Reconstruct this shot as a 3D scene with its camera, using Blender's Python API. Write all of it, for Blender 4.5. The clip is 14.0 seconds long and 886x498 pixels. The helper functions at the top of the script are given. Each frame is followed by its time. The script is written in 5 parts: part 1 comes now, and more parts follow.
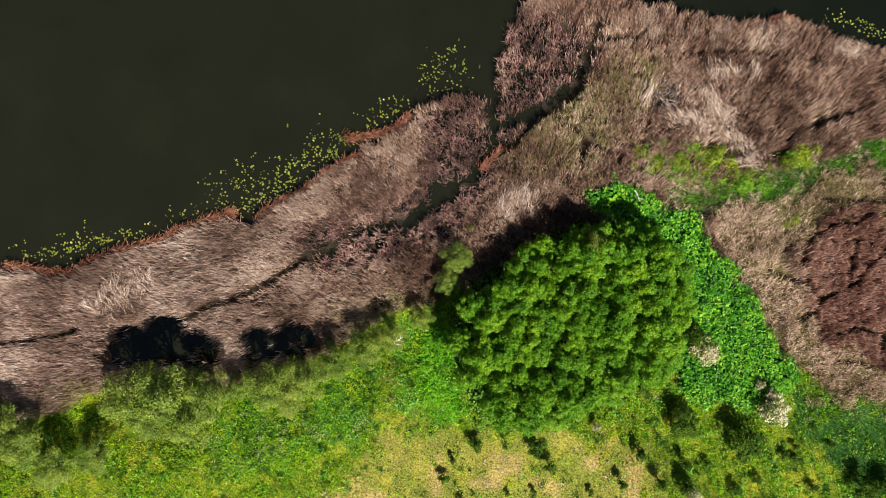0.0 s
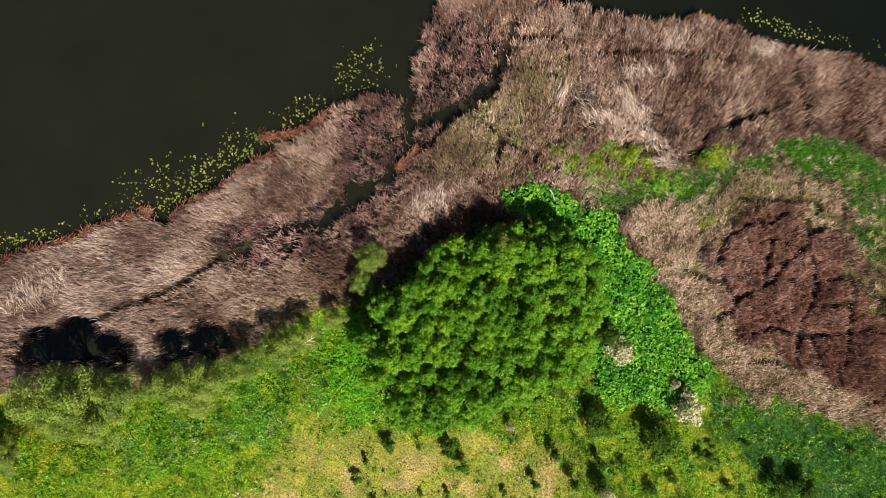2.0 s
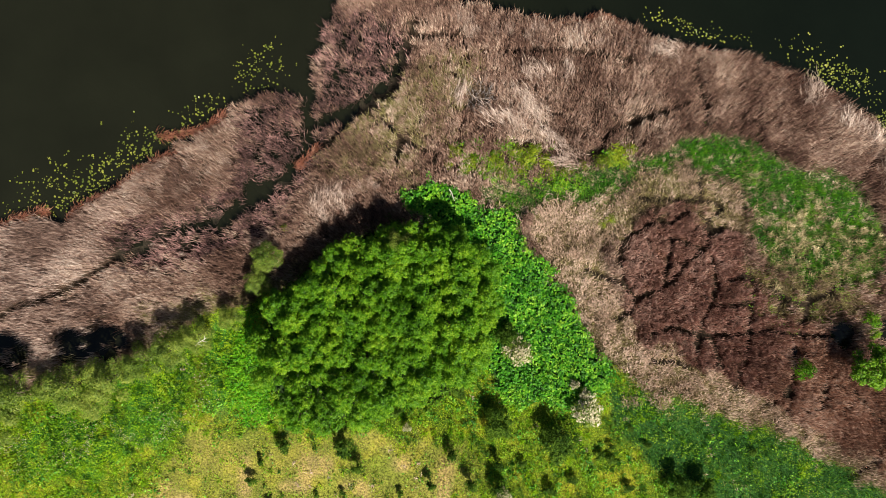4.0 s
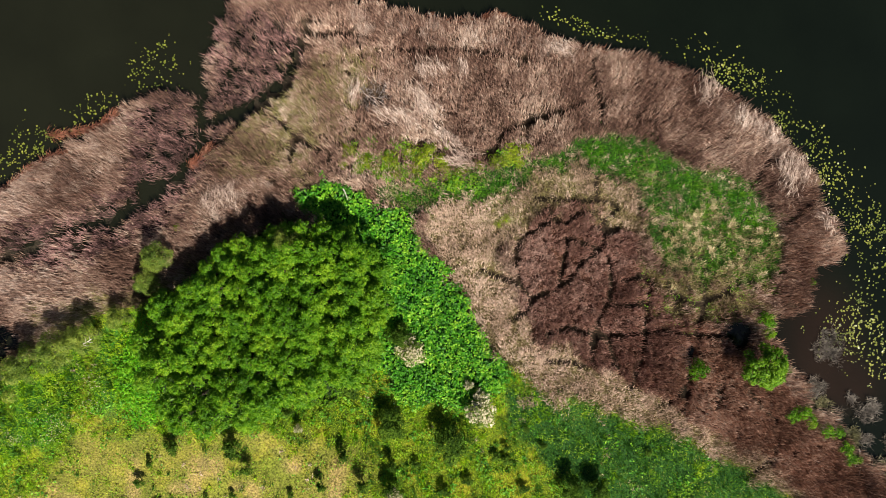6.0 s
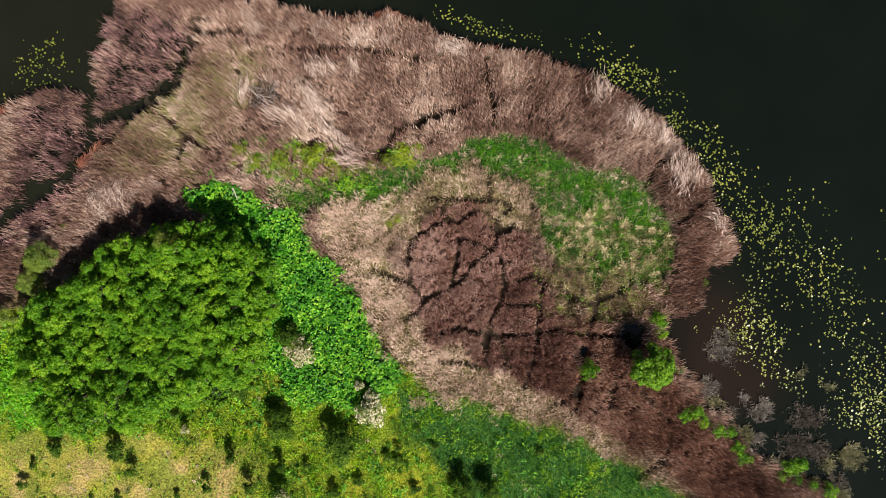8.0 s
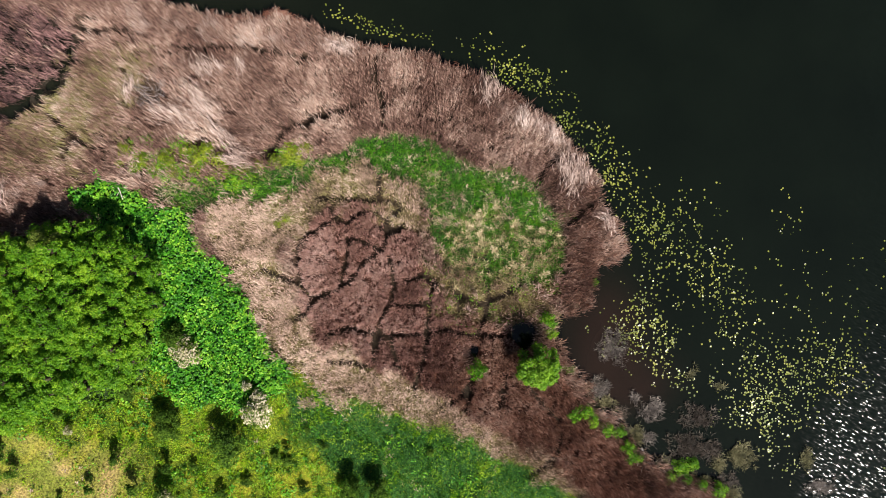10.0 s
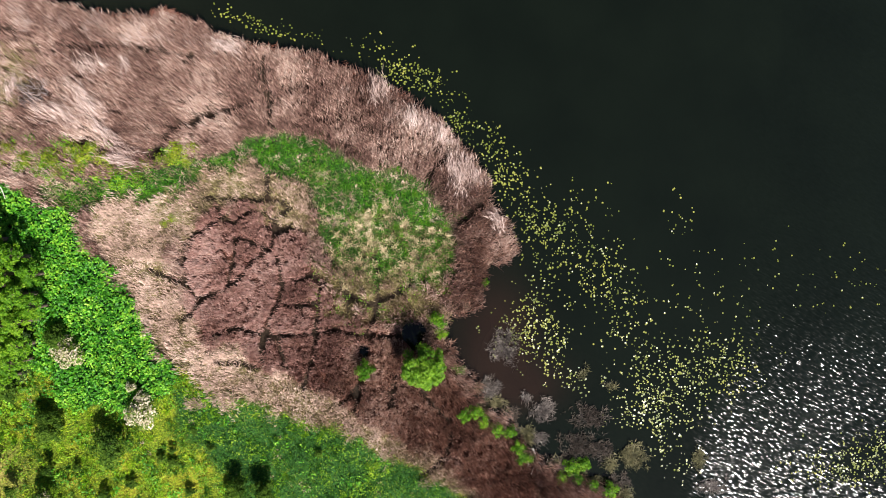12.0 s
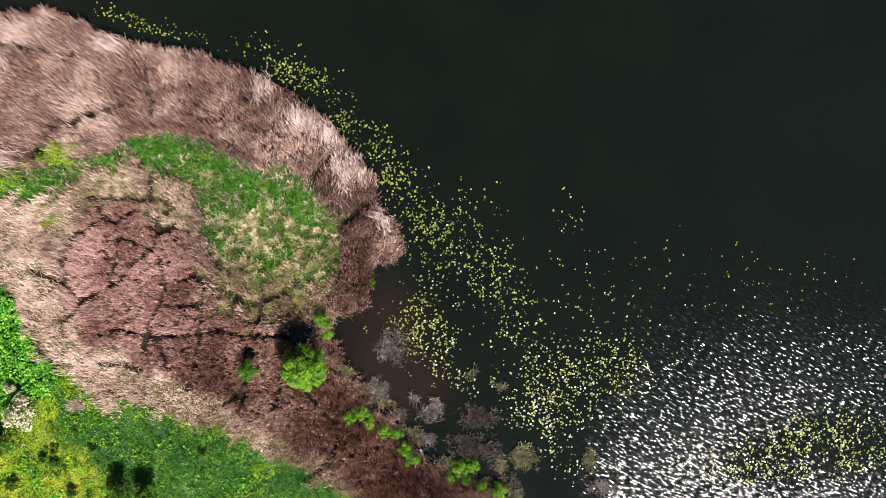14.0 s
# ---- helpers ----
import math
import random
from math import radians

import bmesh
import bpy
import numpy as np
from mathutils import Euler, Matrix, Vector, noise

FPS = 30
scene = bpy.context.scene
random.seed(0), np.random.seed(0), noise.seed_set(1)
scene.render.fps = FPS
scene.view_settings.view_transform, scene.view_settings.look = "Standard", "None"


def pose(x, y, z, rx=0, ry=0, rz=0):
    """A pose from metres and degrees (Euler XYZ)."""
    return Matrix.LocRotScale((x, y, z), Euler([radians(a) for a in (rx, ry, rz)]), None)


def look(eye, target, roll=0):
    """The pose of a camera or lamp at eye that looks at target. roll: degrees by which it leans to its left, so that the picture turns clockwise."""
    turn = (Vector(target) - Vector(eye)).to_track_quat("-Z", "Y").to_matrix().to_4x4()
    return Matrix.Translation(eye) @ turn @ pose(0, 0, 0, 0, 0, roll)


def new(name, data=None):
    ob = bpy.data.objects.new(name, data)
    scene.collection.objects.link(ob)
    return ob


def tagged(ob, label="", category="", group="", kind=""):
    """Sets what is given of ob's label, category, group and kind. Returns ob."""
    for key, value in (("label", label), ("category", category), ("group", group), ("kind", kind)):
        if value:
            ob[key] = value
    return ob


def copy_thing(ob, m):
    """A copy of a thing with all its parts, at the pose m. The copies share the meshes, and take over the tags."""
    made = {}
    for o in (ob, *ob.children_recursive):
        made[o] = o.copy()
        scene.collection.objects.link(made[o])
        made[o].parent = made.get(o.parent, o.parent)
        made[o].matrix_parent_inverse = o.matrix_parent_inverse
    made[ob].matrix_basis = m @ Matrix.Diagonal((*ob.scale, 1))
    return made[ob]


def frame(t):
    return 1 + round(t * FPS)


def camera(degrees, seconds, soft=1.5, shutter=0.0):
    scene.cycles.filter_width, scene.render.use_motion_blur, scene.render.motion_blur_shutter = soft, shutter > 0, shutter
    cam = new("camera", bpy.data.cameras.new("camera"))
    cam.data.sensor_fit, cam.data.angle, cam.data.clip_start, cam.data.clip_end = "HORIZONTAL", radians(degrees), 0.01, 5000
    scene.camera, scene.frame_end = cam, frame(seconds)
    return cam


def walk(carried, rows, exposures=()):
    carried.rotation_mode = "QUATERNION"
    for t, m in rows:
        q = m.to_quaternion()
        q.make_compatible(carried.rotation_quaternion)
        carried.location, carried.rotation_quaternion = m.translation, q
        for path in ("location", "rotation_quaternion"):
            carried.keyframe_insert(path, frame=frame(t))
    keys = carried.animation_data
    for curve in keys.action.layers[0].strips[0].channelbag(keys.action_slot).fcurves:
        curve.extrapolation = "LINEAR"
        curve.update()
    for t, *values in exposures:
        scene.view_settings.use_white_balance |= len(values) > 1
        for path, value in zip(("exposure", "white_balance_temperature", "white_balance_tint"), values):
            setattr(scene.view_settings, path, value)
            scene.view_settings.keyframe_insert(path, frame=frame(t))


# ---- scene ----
cam = camera(70, 14.0, soft=0.9)
walk(cam, [
    (0, pose(-29.21, -0.11, 60.18, 0.09, 0.41, 0.10)),
    (0.5, pose(-27.48, -0.07, 60.12, 0.06, 0.25, 0.08)),
    (1, pose(-25.70, -0.04, 60.06, 0.03, 0.14, 0.07)),
    (1.5, pose(-23.79, -0.03, 59.99, 0.01, 0.07, 0.06)),
    (2, pose(-21.73, -0.03, 59.92, -0.00, 0.00, 0.07)),
    (2.5, pose(-19.56, -0.05, 59.85, 0.00, -0.07, 0.07)),
    (3, pose(-17.30, -0.07, 59.78, 0.02, -0.14, 0.08)),
    (5.5, pose(-5.80, -0.12, 59.46, 0.07, -0.75, 0.09)),
    (6, pose(-3.50, -0.09, 59.42, 0.05, -0.90, 0.09)),
    (6.5, pose(-1.19, -0.04, 59.40, 0.01, -1.06, 0.10)),
    (7, pose(1.14, 0.02, 59.39, -0.05, -1.21, 0.10)),
    (7.5, pose(3.51, 0.10, 59.39, -0.12, -1.37, 0.11)),
    (8, pose(5.90, 0.17, 59.41, -0.19, -1.53, 0.12)),
    (10.5, pose(17.95, 0.35, 59.68, -0.34, -2.30, 0.16)),
    (11, pose(20.36, 0.30, 59.75, -0.29, -2.45, 0.17)),
    (11.5, pose(22.80, 0.23, 59.83, -0.21, -2.59, 0.16)),
    (12, pose(25.31, 0.13, 59.89, -0.11, -2.72, 0.15)),
    (12.5, pose(27.89, 0.03, 59.95, -0.01, -2.83, 0.14)),
    (13, pose(30.56, -0.05, 60.00, 0.08, -2.89, 0.11)),
    (13.5, pose(33.27, -0.07, 60.03, 0.10, -2.89, 0.09)),
    (14, pose(35.90, 0.02, 60.04, 0.01, -2.80, 0.06)),
], exposures=[(0, 1.0, 6900, 5), (5.5, 0.9, 6900, 6.5), (8, 0.9, 6650, 10), (11, 1.1, 6350, 14), (14, 1.28, 6200, 17)])

# ---- daylight: clear sky, sun high over the south-south-east ----
SUN_HEIGHT, SUN_EAST, SUN_NORTH = radians(46), 0.46, -0.89
sun = new("sun", bpy.data.lights.new("sun", "SUN"))
sun.data.energy, sun.data.angle, sun.data.color = 5.8, radians(0.53), (1.0, 0.94, 0.85)
sun.matrix_world = look((30 * SUN_EAST, 30 * SUN_NORTH, 30 * math.tan(SUN_HEIGHT)), (0, 0, 0))
world = bpy.data.worlds.new("sky")
scene.world = world
world.use_nodes = True
sky = world.node_tree.nodes.new("ShaderNodeTexSky")
sky.sky_type, sky.sun_disc = "NISHITA", False
sky.sun_elevation, sky.sun_rotation = SUN_HEIGHT, math.atan2(SUN_EAST, SUN_NORTH)
backdrop_light = world.node_tree.nodes["Background"]
backdrop_light.inputs["Strength"].default_value = 0.036
world.node_tree.links.new(sky.outputs["Color"], backdrop_light.inputs["Color"])

# ---- plan, in metres ----
SHORE_WEST = [
    (-71.8, -2.1), (-68.5, -2.3), (-65.8, -2.7), (-63.7, -1.4), (-61, -0.3), (-56.7, 0.3), (-55.1, 1.7), (-50.2, 2.9),
    (-47.8, 2.1), (-46.5, 3.6), (-42.7, 5.6), (-41.1, 7.2), (-39.5, 8.3), (-37.1, 9.2), (-34.7, 11), (-32.8, 12.9),
    (-30.9, 13.5), (-28.8, 13.8), (-26.4, 14.7), (-25.5, 12.9), (-25.7, 10.2), (-25.2, 9.2), (-24.5, 10.7), (-24.3, 13.4),
    (-24.3, 15.6), (-24.3, 17.7), (-23.2, 20.4), (-21.9, 22.5), (-21.3, 24.9)]
SHORE_NORTH = [
    (-17.2, 25.2), (-12.7, 23.6), (-9.8, 22.7), (-4.6, 21.6), (-1.4, 20.9), (2.3, 21.7), (4.9, 20.7), (8.1, 19.4),
    (11.3, 18.5), (14.5, 18.2), (17.2, 17.3), (20.9, 16), (24.1, 14.4), (26.8, 12.6), (29, 10.7), (31.1, 8.3),
    (32.5, 5.9), (32.7, 4.1), (33.8, 3), (34.9, 1.1), (34.8, -0.5)]
SHORE_EAST = [
    (32.8, -1.5), (31.7, -3.1), (32.2, -4.2), (30.9, -6.1), (28.7, -6.3), (28.2, -8.5), (29.5, -10.6), (30.6, -11.7),
    (32, -13.3), (31.4, -15.1), (31.7, -14.9), (34.4, -16), (34.6, -17.8), (36.5, -18.8), (38.6, -20.7), (42.4, -21.9),
    (45.1, -23.8), (48.3, -27.9), (56, -32.4), (72.7, -36.1)]
GROVE = [
    (-29.0, -6.8), (-28.5, -10.4), (-27.4, -14.9), (-23.9, -15.6), (-19, -15.1), (-14.2, -14), (-9.6, -13), (-7.8, -8.4), (-7.0, -5.3), (-7.8, -1),
    (-9.4, 1.8), (-12.7, 2.5), (-17.1, 2.3), (-20.2, 1.2), (-22.8, -0.6), (-25.3, -2.4), (-27.4, -4.6)]
NETTLES = [
    (-18.1, 5), (-15, 6.2), (-12.4, 6.5), (-9.8, 5), (-7.1, 3.9), (-5, 2.1), (-4.3, -0.5), (-2.2, -2.6),
    (-0, -6.3), (1.8, -9.4), (3.4, -11.5), (2.6, -13.6), (0.2, -14.7), (-2.4, -14.9), (-5.5, -14.4), (-7.6, -13.6),
    (-9.7, -6.3), (-11.8, 0), (-12.9, 3.1)]
GRASS_ARC = [
    (-10.1, 6.3), (-5.9, 6.2), (-1.7, 6.4), (1.4, 7.4), (5.1, 7.9), (8, 9), (9.3, 10.1), (12, 10.7),
    (15.7, 10.6), (18.4, 8.8), (21, 7.5), (24.8, 7), (26.9, 5.1), (29.3, 2.2), (29.6, -1), (28, -3),
    (24.8, -3.6), (19.5, -2.8), (16.8, -0.5), (16.5, 2.2), (16.3, 4.8), (14.1, 6.8), (10.4, 7.5), (7.8, 6.8),
    (4.6, 5.6), (1.4, 5), (-1.7, 4.8), (-4.6, 3.4), (-5.4, 1.8), (-7.6, 4)]
TUSSOCKS = [
    (17.1, 2.2), (20.8, 3.8), (24.6, 2.2), (28.8, 2.2), (28.6, -0.7), (26.7, -2.6), (23, -3), (19.2, -2.2),
    (16.6, -1.5)]
STRAW = [
    (-3.4, 4.8), (4.4, 5.4), (6.2, 6.4), (11.2, 7.3), (15.2, 6.1), (16, 3.7), (16.3, 0), (14.4, 1.6),
    (11.2, 4.1), (7.5, 4.1), (5.4, 2.1), (2.3, 0), (3.4, -3.1), (4.1, -5.2), (5.2, -7.8), (9.1, -9.9),
    (13.9, -11.8), (16.5, -13.6), (20.8, -16), (26.6, -19.7), (30.4, -22.7), (32.5, -24.2), (29.3, -23.7), (27.2, -21.6),
    (23.4, -19.7), (19.7, -17.7), (15.5, -16.4), (11.3, -14.8), (7, -13.6), (4.4, -12), (2.3, -9.9), (0.7, -7.3),
    (-2.4, -2.6), (-4.2, 1.1)]
CORE = [
    (4.4, 0.5), (7.5, 4.1), (11.2, 4.2), (14.1, 1.9), (16.2, -0.7), (16.9, -3.4), (19.1, -6.5), (23.6, -7.8),
    (27.1, -9), (29.7, -13.1), (31, -15.7), (34.5, -17.3), (37.2, -21.6), (37.7, -24.2), (32.4, -24.2), (26.5, -19.7),
    (20.7, -16), (16.5, -13.6), (13.8, -11.7), (9.1, -9.9), (5.2, -7.8), (4.1, -5.2)]
TAN_TURF = [
    (-33.6, -15.6), (-27.5, -16.2), (-18.8, -16.7), (-11.6, -18), (-8.5, -21.1), (-8.5, -25.3), (-43.1, -25), (-37.6, -20)]
BANK_FOOT = [
    (-73.5, -15.5), (-68.2, -16), (-61.8, -13.9), (-55.3, -13.3), (-49, -13.3), (-43.6, -11.1), (-38.3, -8.5), (-34.1, -6.3),
    (-30.9, -5.5), (-28.8, -4.2)]
ROUGH_GRASS = [
    (2.9, -12.6), (7.1, -13.9), (11.3, -15), (15.5, -16.6), (19.8, -18), (23.5, -19.9), (27.3, -21.9), (30.5, -24.3),
    (11.3, -25.8), (6, -18.9), (3.4, -15.2)]
OLIVE_REEDS = [
    (-23.5, 8), (-19.8, 13.3), (-15.5, 17.3), (-9.5, 18), (-9, 14.5), (-11, 10.1), (-15.1, 7.4), (-20.3, 6.9), (-24.6, 5.9)]
OLIVE_EAST = [
    (16.8, -2.7), (19.2, -2.2), (23, -3), (27.2, -2.6), (28.8, -4.2), (26.2, -6.6), (21.9, -7.8), (19.2, -6.8),
    (17.1, -3.6)]
FLOODED = [
    (-43.7, 2.4), (-39.5, 2.2), (-34.7, 3.8), (-30.9, 7), (-30.9, 10.7), (-33.1, 12.6), (-28.8, 14), (-25.6, 14.3),
    (-26.1, 10.2), (-23.5, 13.4), (-24.5, 17.6), (-22.4, 22.4), (-15.5, 21.4), (-16, 15.5), (-20.3, 12.3), (-24, 9.1),
    (-25.6, 5.9), (-27.2, 2.2), (-32, 0), (-37.3, -2.1), (-42.7, -2.1)]
# laid, bleached reeds
PALE = [
    [(-10.2, 14.3), (-7.1, 15.6), (-5, 17.2), (-0.4, 17.1), (0.2, 15.7), (-3.5, 15.1), (-2.4, 13), (0.7, 9.4), (0.2, 7.6), (-2.4, 7.8), (-5, 10.9), (-7.6, 11.7), (-9.7, 13)],
    [(-63.3, -4.3), (-60.6, -2.7), (-56.9, -1.6), (-56.6, -3.2), (-59, -5.6), (-62.7, -5.9)],
    [(19.1, 15.3), (23.8, 13.7), (28.1, 10.9), (31, 7.4), (30.7, 5.6), (28.1, 6.9), (26.5, 10.6), (21.7, 13.2), (19.1, 14.2)],
    [(-42.6, 5.3), (-36.7, 8.5), (-32, 9.5), (-31.4, 7.4), (-35.1, 5), (-39.4, 3.7)],
    [(-11.3, 21.3), (-4.5, 20.6), (3.8, 19.6), (11.2, 17.8), (10.6, 16.9), (3.3, 18.6), (-4.5, 19.2), (-10.8, 19.8)],
    [(-25.2, 4.6), (-21.1, 6.2), (-18.5, 5.7), (-20.5, 3.1), (-23.6, 2.3)],
]
# wisps of bleached stems: tip x, y, root x, y, half breadth
WISPS = [
    (-5.8, 15.5, -3.9, 12.3, 0.7), (-4.8, 14.2, -2.9, 11.8, 0.5), (-4.8, 17.6, -4.3, 15.4, 0.4), (-4.3, 17.4, -3.2, 15.7, 0.4), (-3, 17.1, -2.3, 15.9, 0.3), (-1.1, 17.4, -0.6, 15.8, 0.4),
    (-7.6, 12.8, -5, 11.2, 0.6), (-9, 13.5, -7, 11.8, 0.6), (-3.3, 11.3, -1.8, 9.3, 0.5), (-2.3, 10.4, 0, 8.1, 0.5), (-3.1, 8.6, 0.2, 7.5, 0.4), (-59.9, -2, -60.6, -6, 0.5),
    (-58.8, -2, -59.4, -5.6, 0.4), (-61, -2.8, -61.8, -5.8, 0.4), (-58, -1.9, -57.8, -4.3, 0.3), (-57, -1.8, -56.8, -3.7, 0.3), (-63.2, -4.7, -62.1, -6.1, 0.3),
]
# the same further east
WISPS_EAST = [
    (-10.4, 15.8, -10.8, 13.3, 0.5), (7.4, 19, 9.6, 18, 0.5), (-22.5, 5.9, -23.5, 3.2, 0.5), (-23.3, 5.8, -24.3, 3.5, 0.5), (-21.7, 6.3, -22.2, 3.7, 0.5), (21.4, 16.3, 22, 13.6, 0.5),
    (22.5, 16.1, 22.8, 13.9, 0.4), (25, 13.1, 25.6, 11.2, 0.5), (26.5, 12.6, 26.9, 10.6, 0.5), (27.6, 12.1, 28.3, 9.9, 0.5), (28.9, 9.4, 29.3, 5.9, 0.5), (29.7, 9.4, 30, 5.3, 0.6),
    (30.7, 8.7, 31.1, 5.9, 0.5), (32.1, 3.9, 33.9, 1.9, 0.5),
]
# bramble and willowherb shoots pushing through the reeds
BRAMBLES = [
    [(-12.2, 8.6), (-11.1, 9.8), (-9.1, 9.3), (-7, 10), (-4.6, 9.7), (-2.5, 9.4), (-2.3, 8), (-3.8, 7.2), (-7, 6.2), (-10.1, 7.1)],
    [(1.3, 8.8), (3.8, 10), (5.2, 9.4), (4.5, 8.2), (2.5, 7.8)],
    [(-10.1, 7.3), (-7, 6.7), (-1.7, 7.4), (1.4, 6.6), (0.4, 5.5), (-2.8, 5.5), (-7, 5.5)],
]
# trodden animal paths through the western reeds
TRACKS_WEST = [
    [(-17.7, 11.5), (-16.4, 10.5), (-15.3, 9.6), (-12.9, 8.5)],
    [(-16.6, 8.1), (-16.4, 10.5)],
    [(-15.1, 21), (-16.1, 17.3), (-16.9, 15.2), (-18.7, 13.9), (-20.3, 12.3), (-23.4, 12.3), (-25, 10.5)],
    [(-20.3, 12.6), (-22.9, 9.7), (-25.5, 7.8)],
    [(-25.1, 9.1), (-26.7, 7), (-28.8, 5.4), (-32, 2.7), (-36.8, 1.6), (-39.5, 0.8), (-42.7, -1.1), (-45.9, -3.2), (-49.1, -4.6), (-52.9, -5.9), (-55.6, -7.5), (-58.3, -8.1)],
    [(-72.8, -9.3), (-68.5, -8.6), (-65.8, -8.2), (-63.7, -7.5)],
]
# the same through the northern reeds
TRACKS_NORTH = [
    [(2.4, 9.2), (2.7, 10.2), (3.8, 11.1), (6.1, 12), (8.7, 12.8), (10.3, 13.3)],
    [(11.5, 17.4), (11.5, 15.3), (11.9, 14.2), (12.2, 12.7), (12.4, 11.3)],
    [(-15.1, 19.7), (-12.2, 19.7), (-9.6, 19.5)],
    [(-7, 18.3), (-3.9, 18.2), (-1.8, 18.6), (1.4, 18.1), (5.1, 17.6)],
    [(1.4, 8.7), (2.4, 9.4)],
    [(26.6, 6.1), (27.2, 7.4), (28.2, 8.3)],
    [(29.5, 2.4), (30.8, 3.5), (31.9, 3.9)],
]
# the same through the dark reeds
TRACKS_CORE = [
    [(6.2, 4.6), (7.5, 4.6), (9.1, 4.6), (10.1, 4.3), (12.2, 4.6), (13.5, 4.3), (14, 3.6), (13, 2.9)],
    [(7.3, 3.7), (7.8, 2.9), (8.5, 2.3), (9.1, 2.5), (10.1, 3.3), (11.2, 3.4), (12, 2.9), (12.5, 2.4), (13.5, 1.6), (14, 2.1)],
    [(11.8, 1.9), (13.5, 1.5)],
    [(7.3, 2.5), (6.2, 1.7), (5.2, 1.1), (4.5, 0.6), (4.3, -0.5), (4.5, -2.1), (4.6, -3.1), (5.4, -4.2), (5.7, -4.7)],
    [(1.1, -2.1), (2.6, -2.7), (3.9, -3.1), (4.6, -3.2)],
    [(5.7, -4.7), (7, -4.2), (8.3, -3.5), (9.1, -3.1), (9.9, -2.1), (10.4, -1.3), (11.4, -0.8), (12.2, 0), (12.5, 1.3), (12.7, 2.4)],
]
# the same through the russet reeds by the inlet
TRACKS_SOUTH = [
    [(17, -3.1), (16.7, -4.7), (16.4, -6.3), (16.3, -8.4), (15.9, -10.5), (15.1, -13.1)],
    [(7, -8.1), (9.1, -7.3), (10.7, -7.8), (12.8, -8.3), (14.3, -8), (16.4, -7.9), (18, -7.6), (19.6, -7.9), (21.2, -8.2), (23.3, -8.3), (25, -8.4)],
    [(7.3, -10.5), (9.1, -10.6), (10.7, -11)],
    [(21.7, -1), (21.9, -3.1), (22, -5), (21.7, -6.8), (21.2, -7.6)],
    [(22, -5), (23.8, -4.2), (25.9, -3.1)],
    [(18.5, -3.1), (19.2, -4.7), (19.2, -5.8)],
    [(19.2, -4.2), (21.2, -5.2), (22, -5)],
    [(20.7, -9.5), (20.7, -10.8), (20.4, -12.6), (19.6, -13.7), (18.6, -14.5)],
]
# narrow side runs in the dark reeds
TRACKS_SIDE = [
    [(9, 0.8), (9.9, 0.7), (11.2, 0.3), (12.2, -0.1)],
    [(9, 0.8), (8.7, -1.5), (8.3, -3.5)],
    [(12.7, -0.8), (13.3, -2.6), (13.3, -3.6), (12.8, -5.2), (12, -6.3), (11.8, -7.8), (11.5, -9.4)],
    [(3.9, -6.8), (5.4, -5.8), (5.7, -4.8)],
    [(13.5, -5.2), (14.6, -5.5), (16.4, -5.2)],
    [(14.3, -3.1), (15.9, -2.6), (17, -3.1)],
    [(11.8, 6.9), (11.8, 4.8)],
    [(20.4, -13.2), (19.9, -15.3)],
    [(23.6, -12.1), (23.3, -14.8)],
    [(26.1, -13.2), (27.2, -14.8), (28.8, -16.1)],
    [(28.9, -17.4), (28.6, -19), (27.4, -20.6), (26.1, -21.4)],
    [(11.3, -8.4), (11.3, -10.5)],
    [(12.9, -8.7), (13.5, -10.5), (13.9, -11.3)],
]
# rust-coloured sedge along the water's edge
RUST = [
    [(-71.8, -1.9), (-68.5, -1.8), (-65.6, -2.7), (-63.1, -1.1), (-59.4, 0.1), (-56.1, 0.8), (-54.8, 2), (-51.8, 2.8), (-49.2, 3.5)],
    [(-47.5, 2.4), (-46.5, 3.8), (-43.8, 5.1), (-41.9, 6.2), (-40.3, 7.8), (-37.4, 9)],
    [(-39, 10.7), (-36.3, 10.7), (-34.2, 11.4), (-32.8, 12.7)],
    [(-26.4, 7.3), (-25.2, 8.3), (-24, 9.6)],
    [(0.7, 21.1), (2.8, 21.8), (4.4, 20.9)],
    [(-4.6, 21.7), (-1.4, 20.9), (0.7, 21.1)],
    [(4.9, 20.4), (9.2, 18.8), (14.5, 18.3), (19.3, 16.5), (24.7, 14.2)],
]
# lily pads: x, y, spread along, spread across, turn in degrees, number
LILIES = [
    (-71.4, -2.2, 0.4, 0.4, 0, 10), (-70.6, -0.1, 0.8, 0.4, 0, 8), (-68.2, -0.6, 1.1, 0.4, 0, 25), (-65.2, 0.1, 1.4, 0.6, 0, 70), (-62.6, 0.5, 1.3, 0.9, 0, 70), (-59.9, 1, 1.3, 0.5, 10, 35),
    (-57.5, 1.5, 0.8, 0.4, 0, 14), (-54.3, 3.2, 1.1, 0.5, 10, 20), (-51.4, 2.7, 1.5, 0.4, 0, 18), (-49.7, 4.7, 2, 1.3, 25, 110), (-47.6, 5.1, 0.8, 1.1, 0, 30), (-50.9, 6.4, 0.8, 0.4, 0, 12),
]
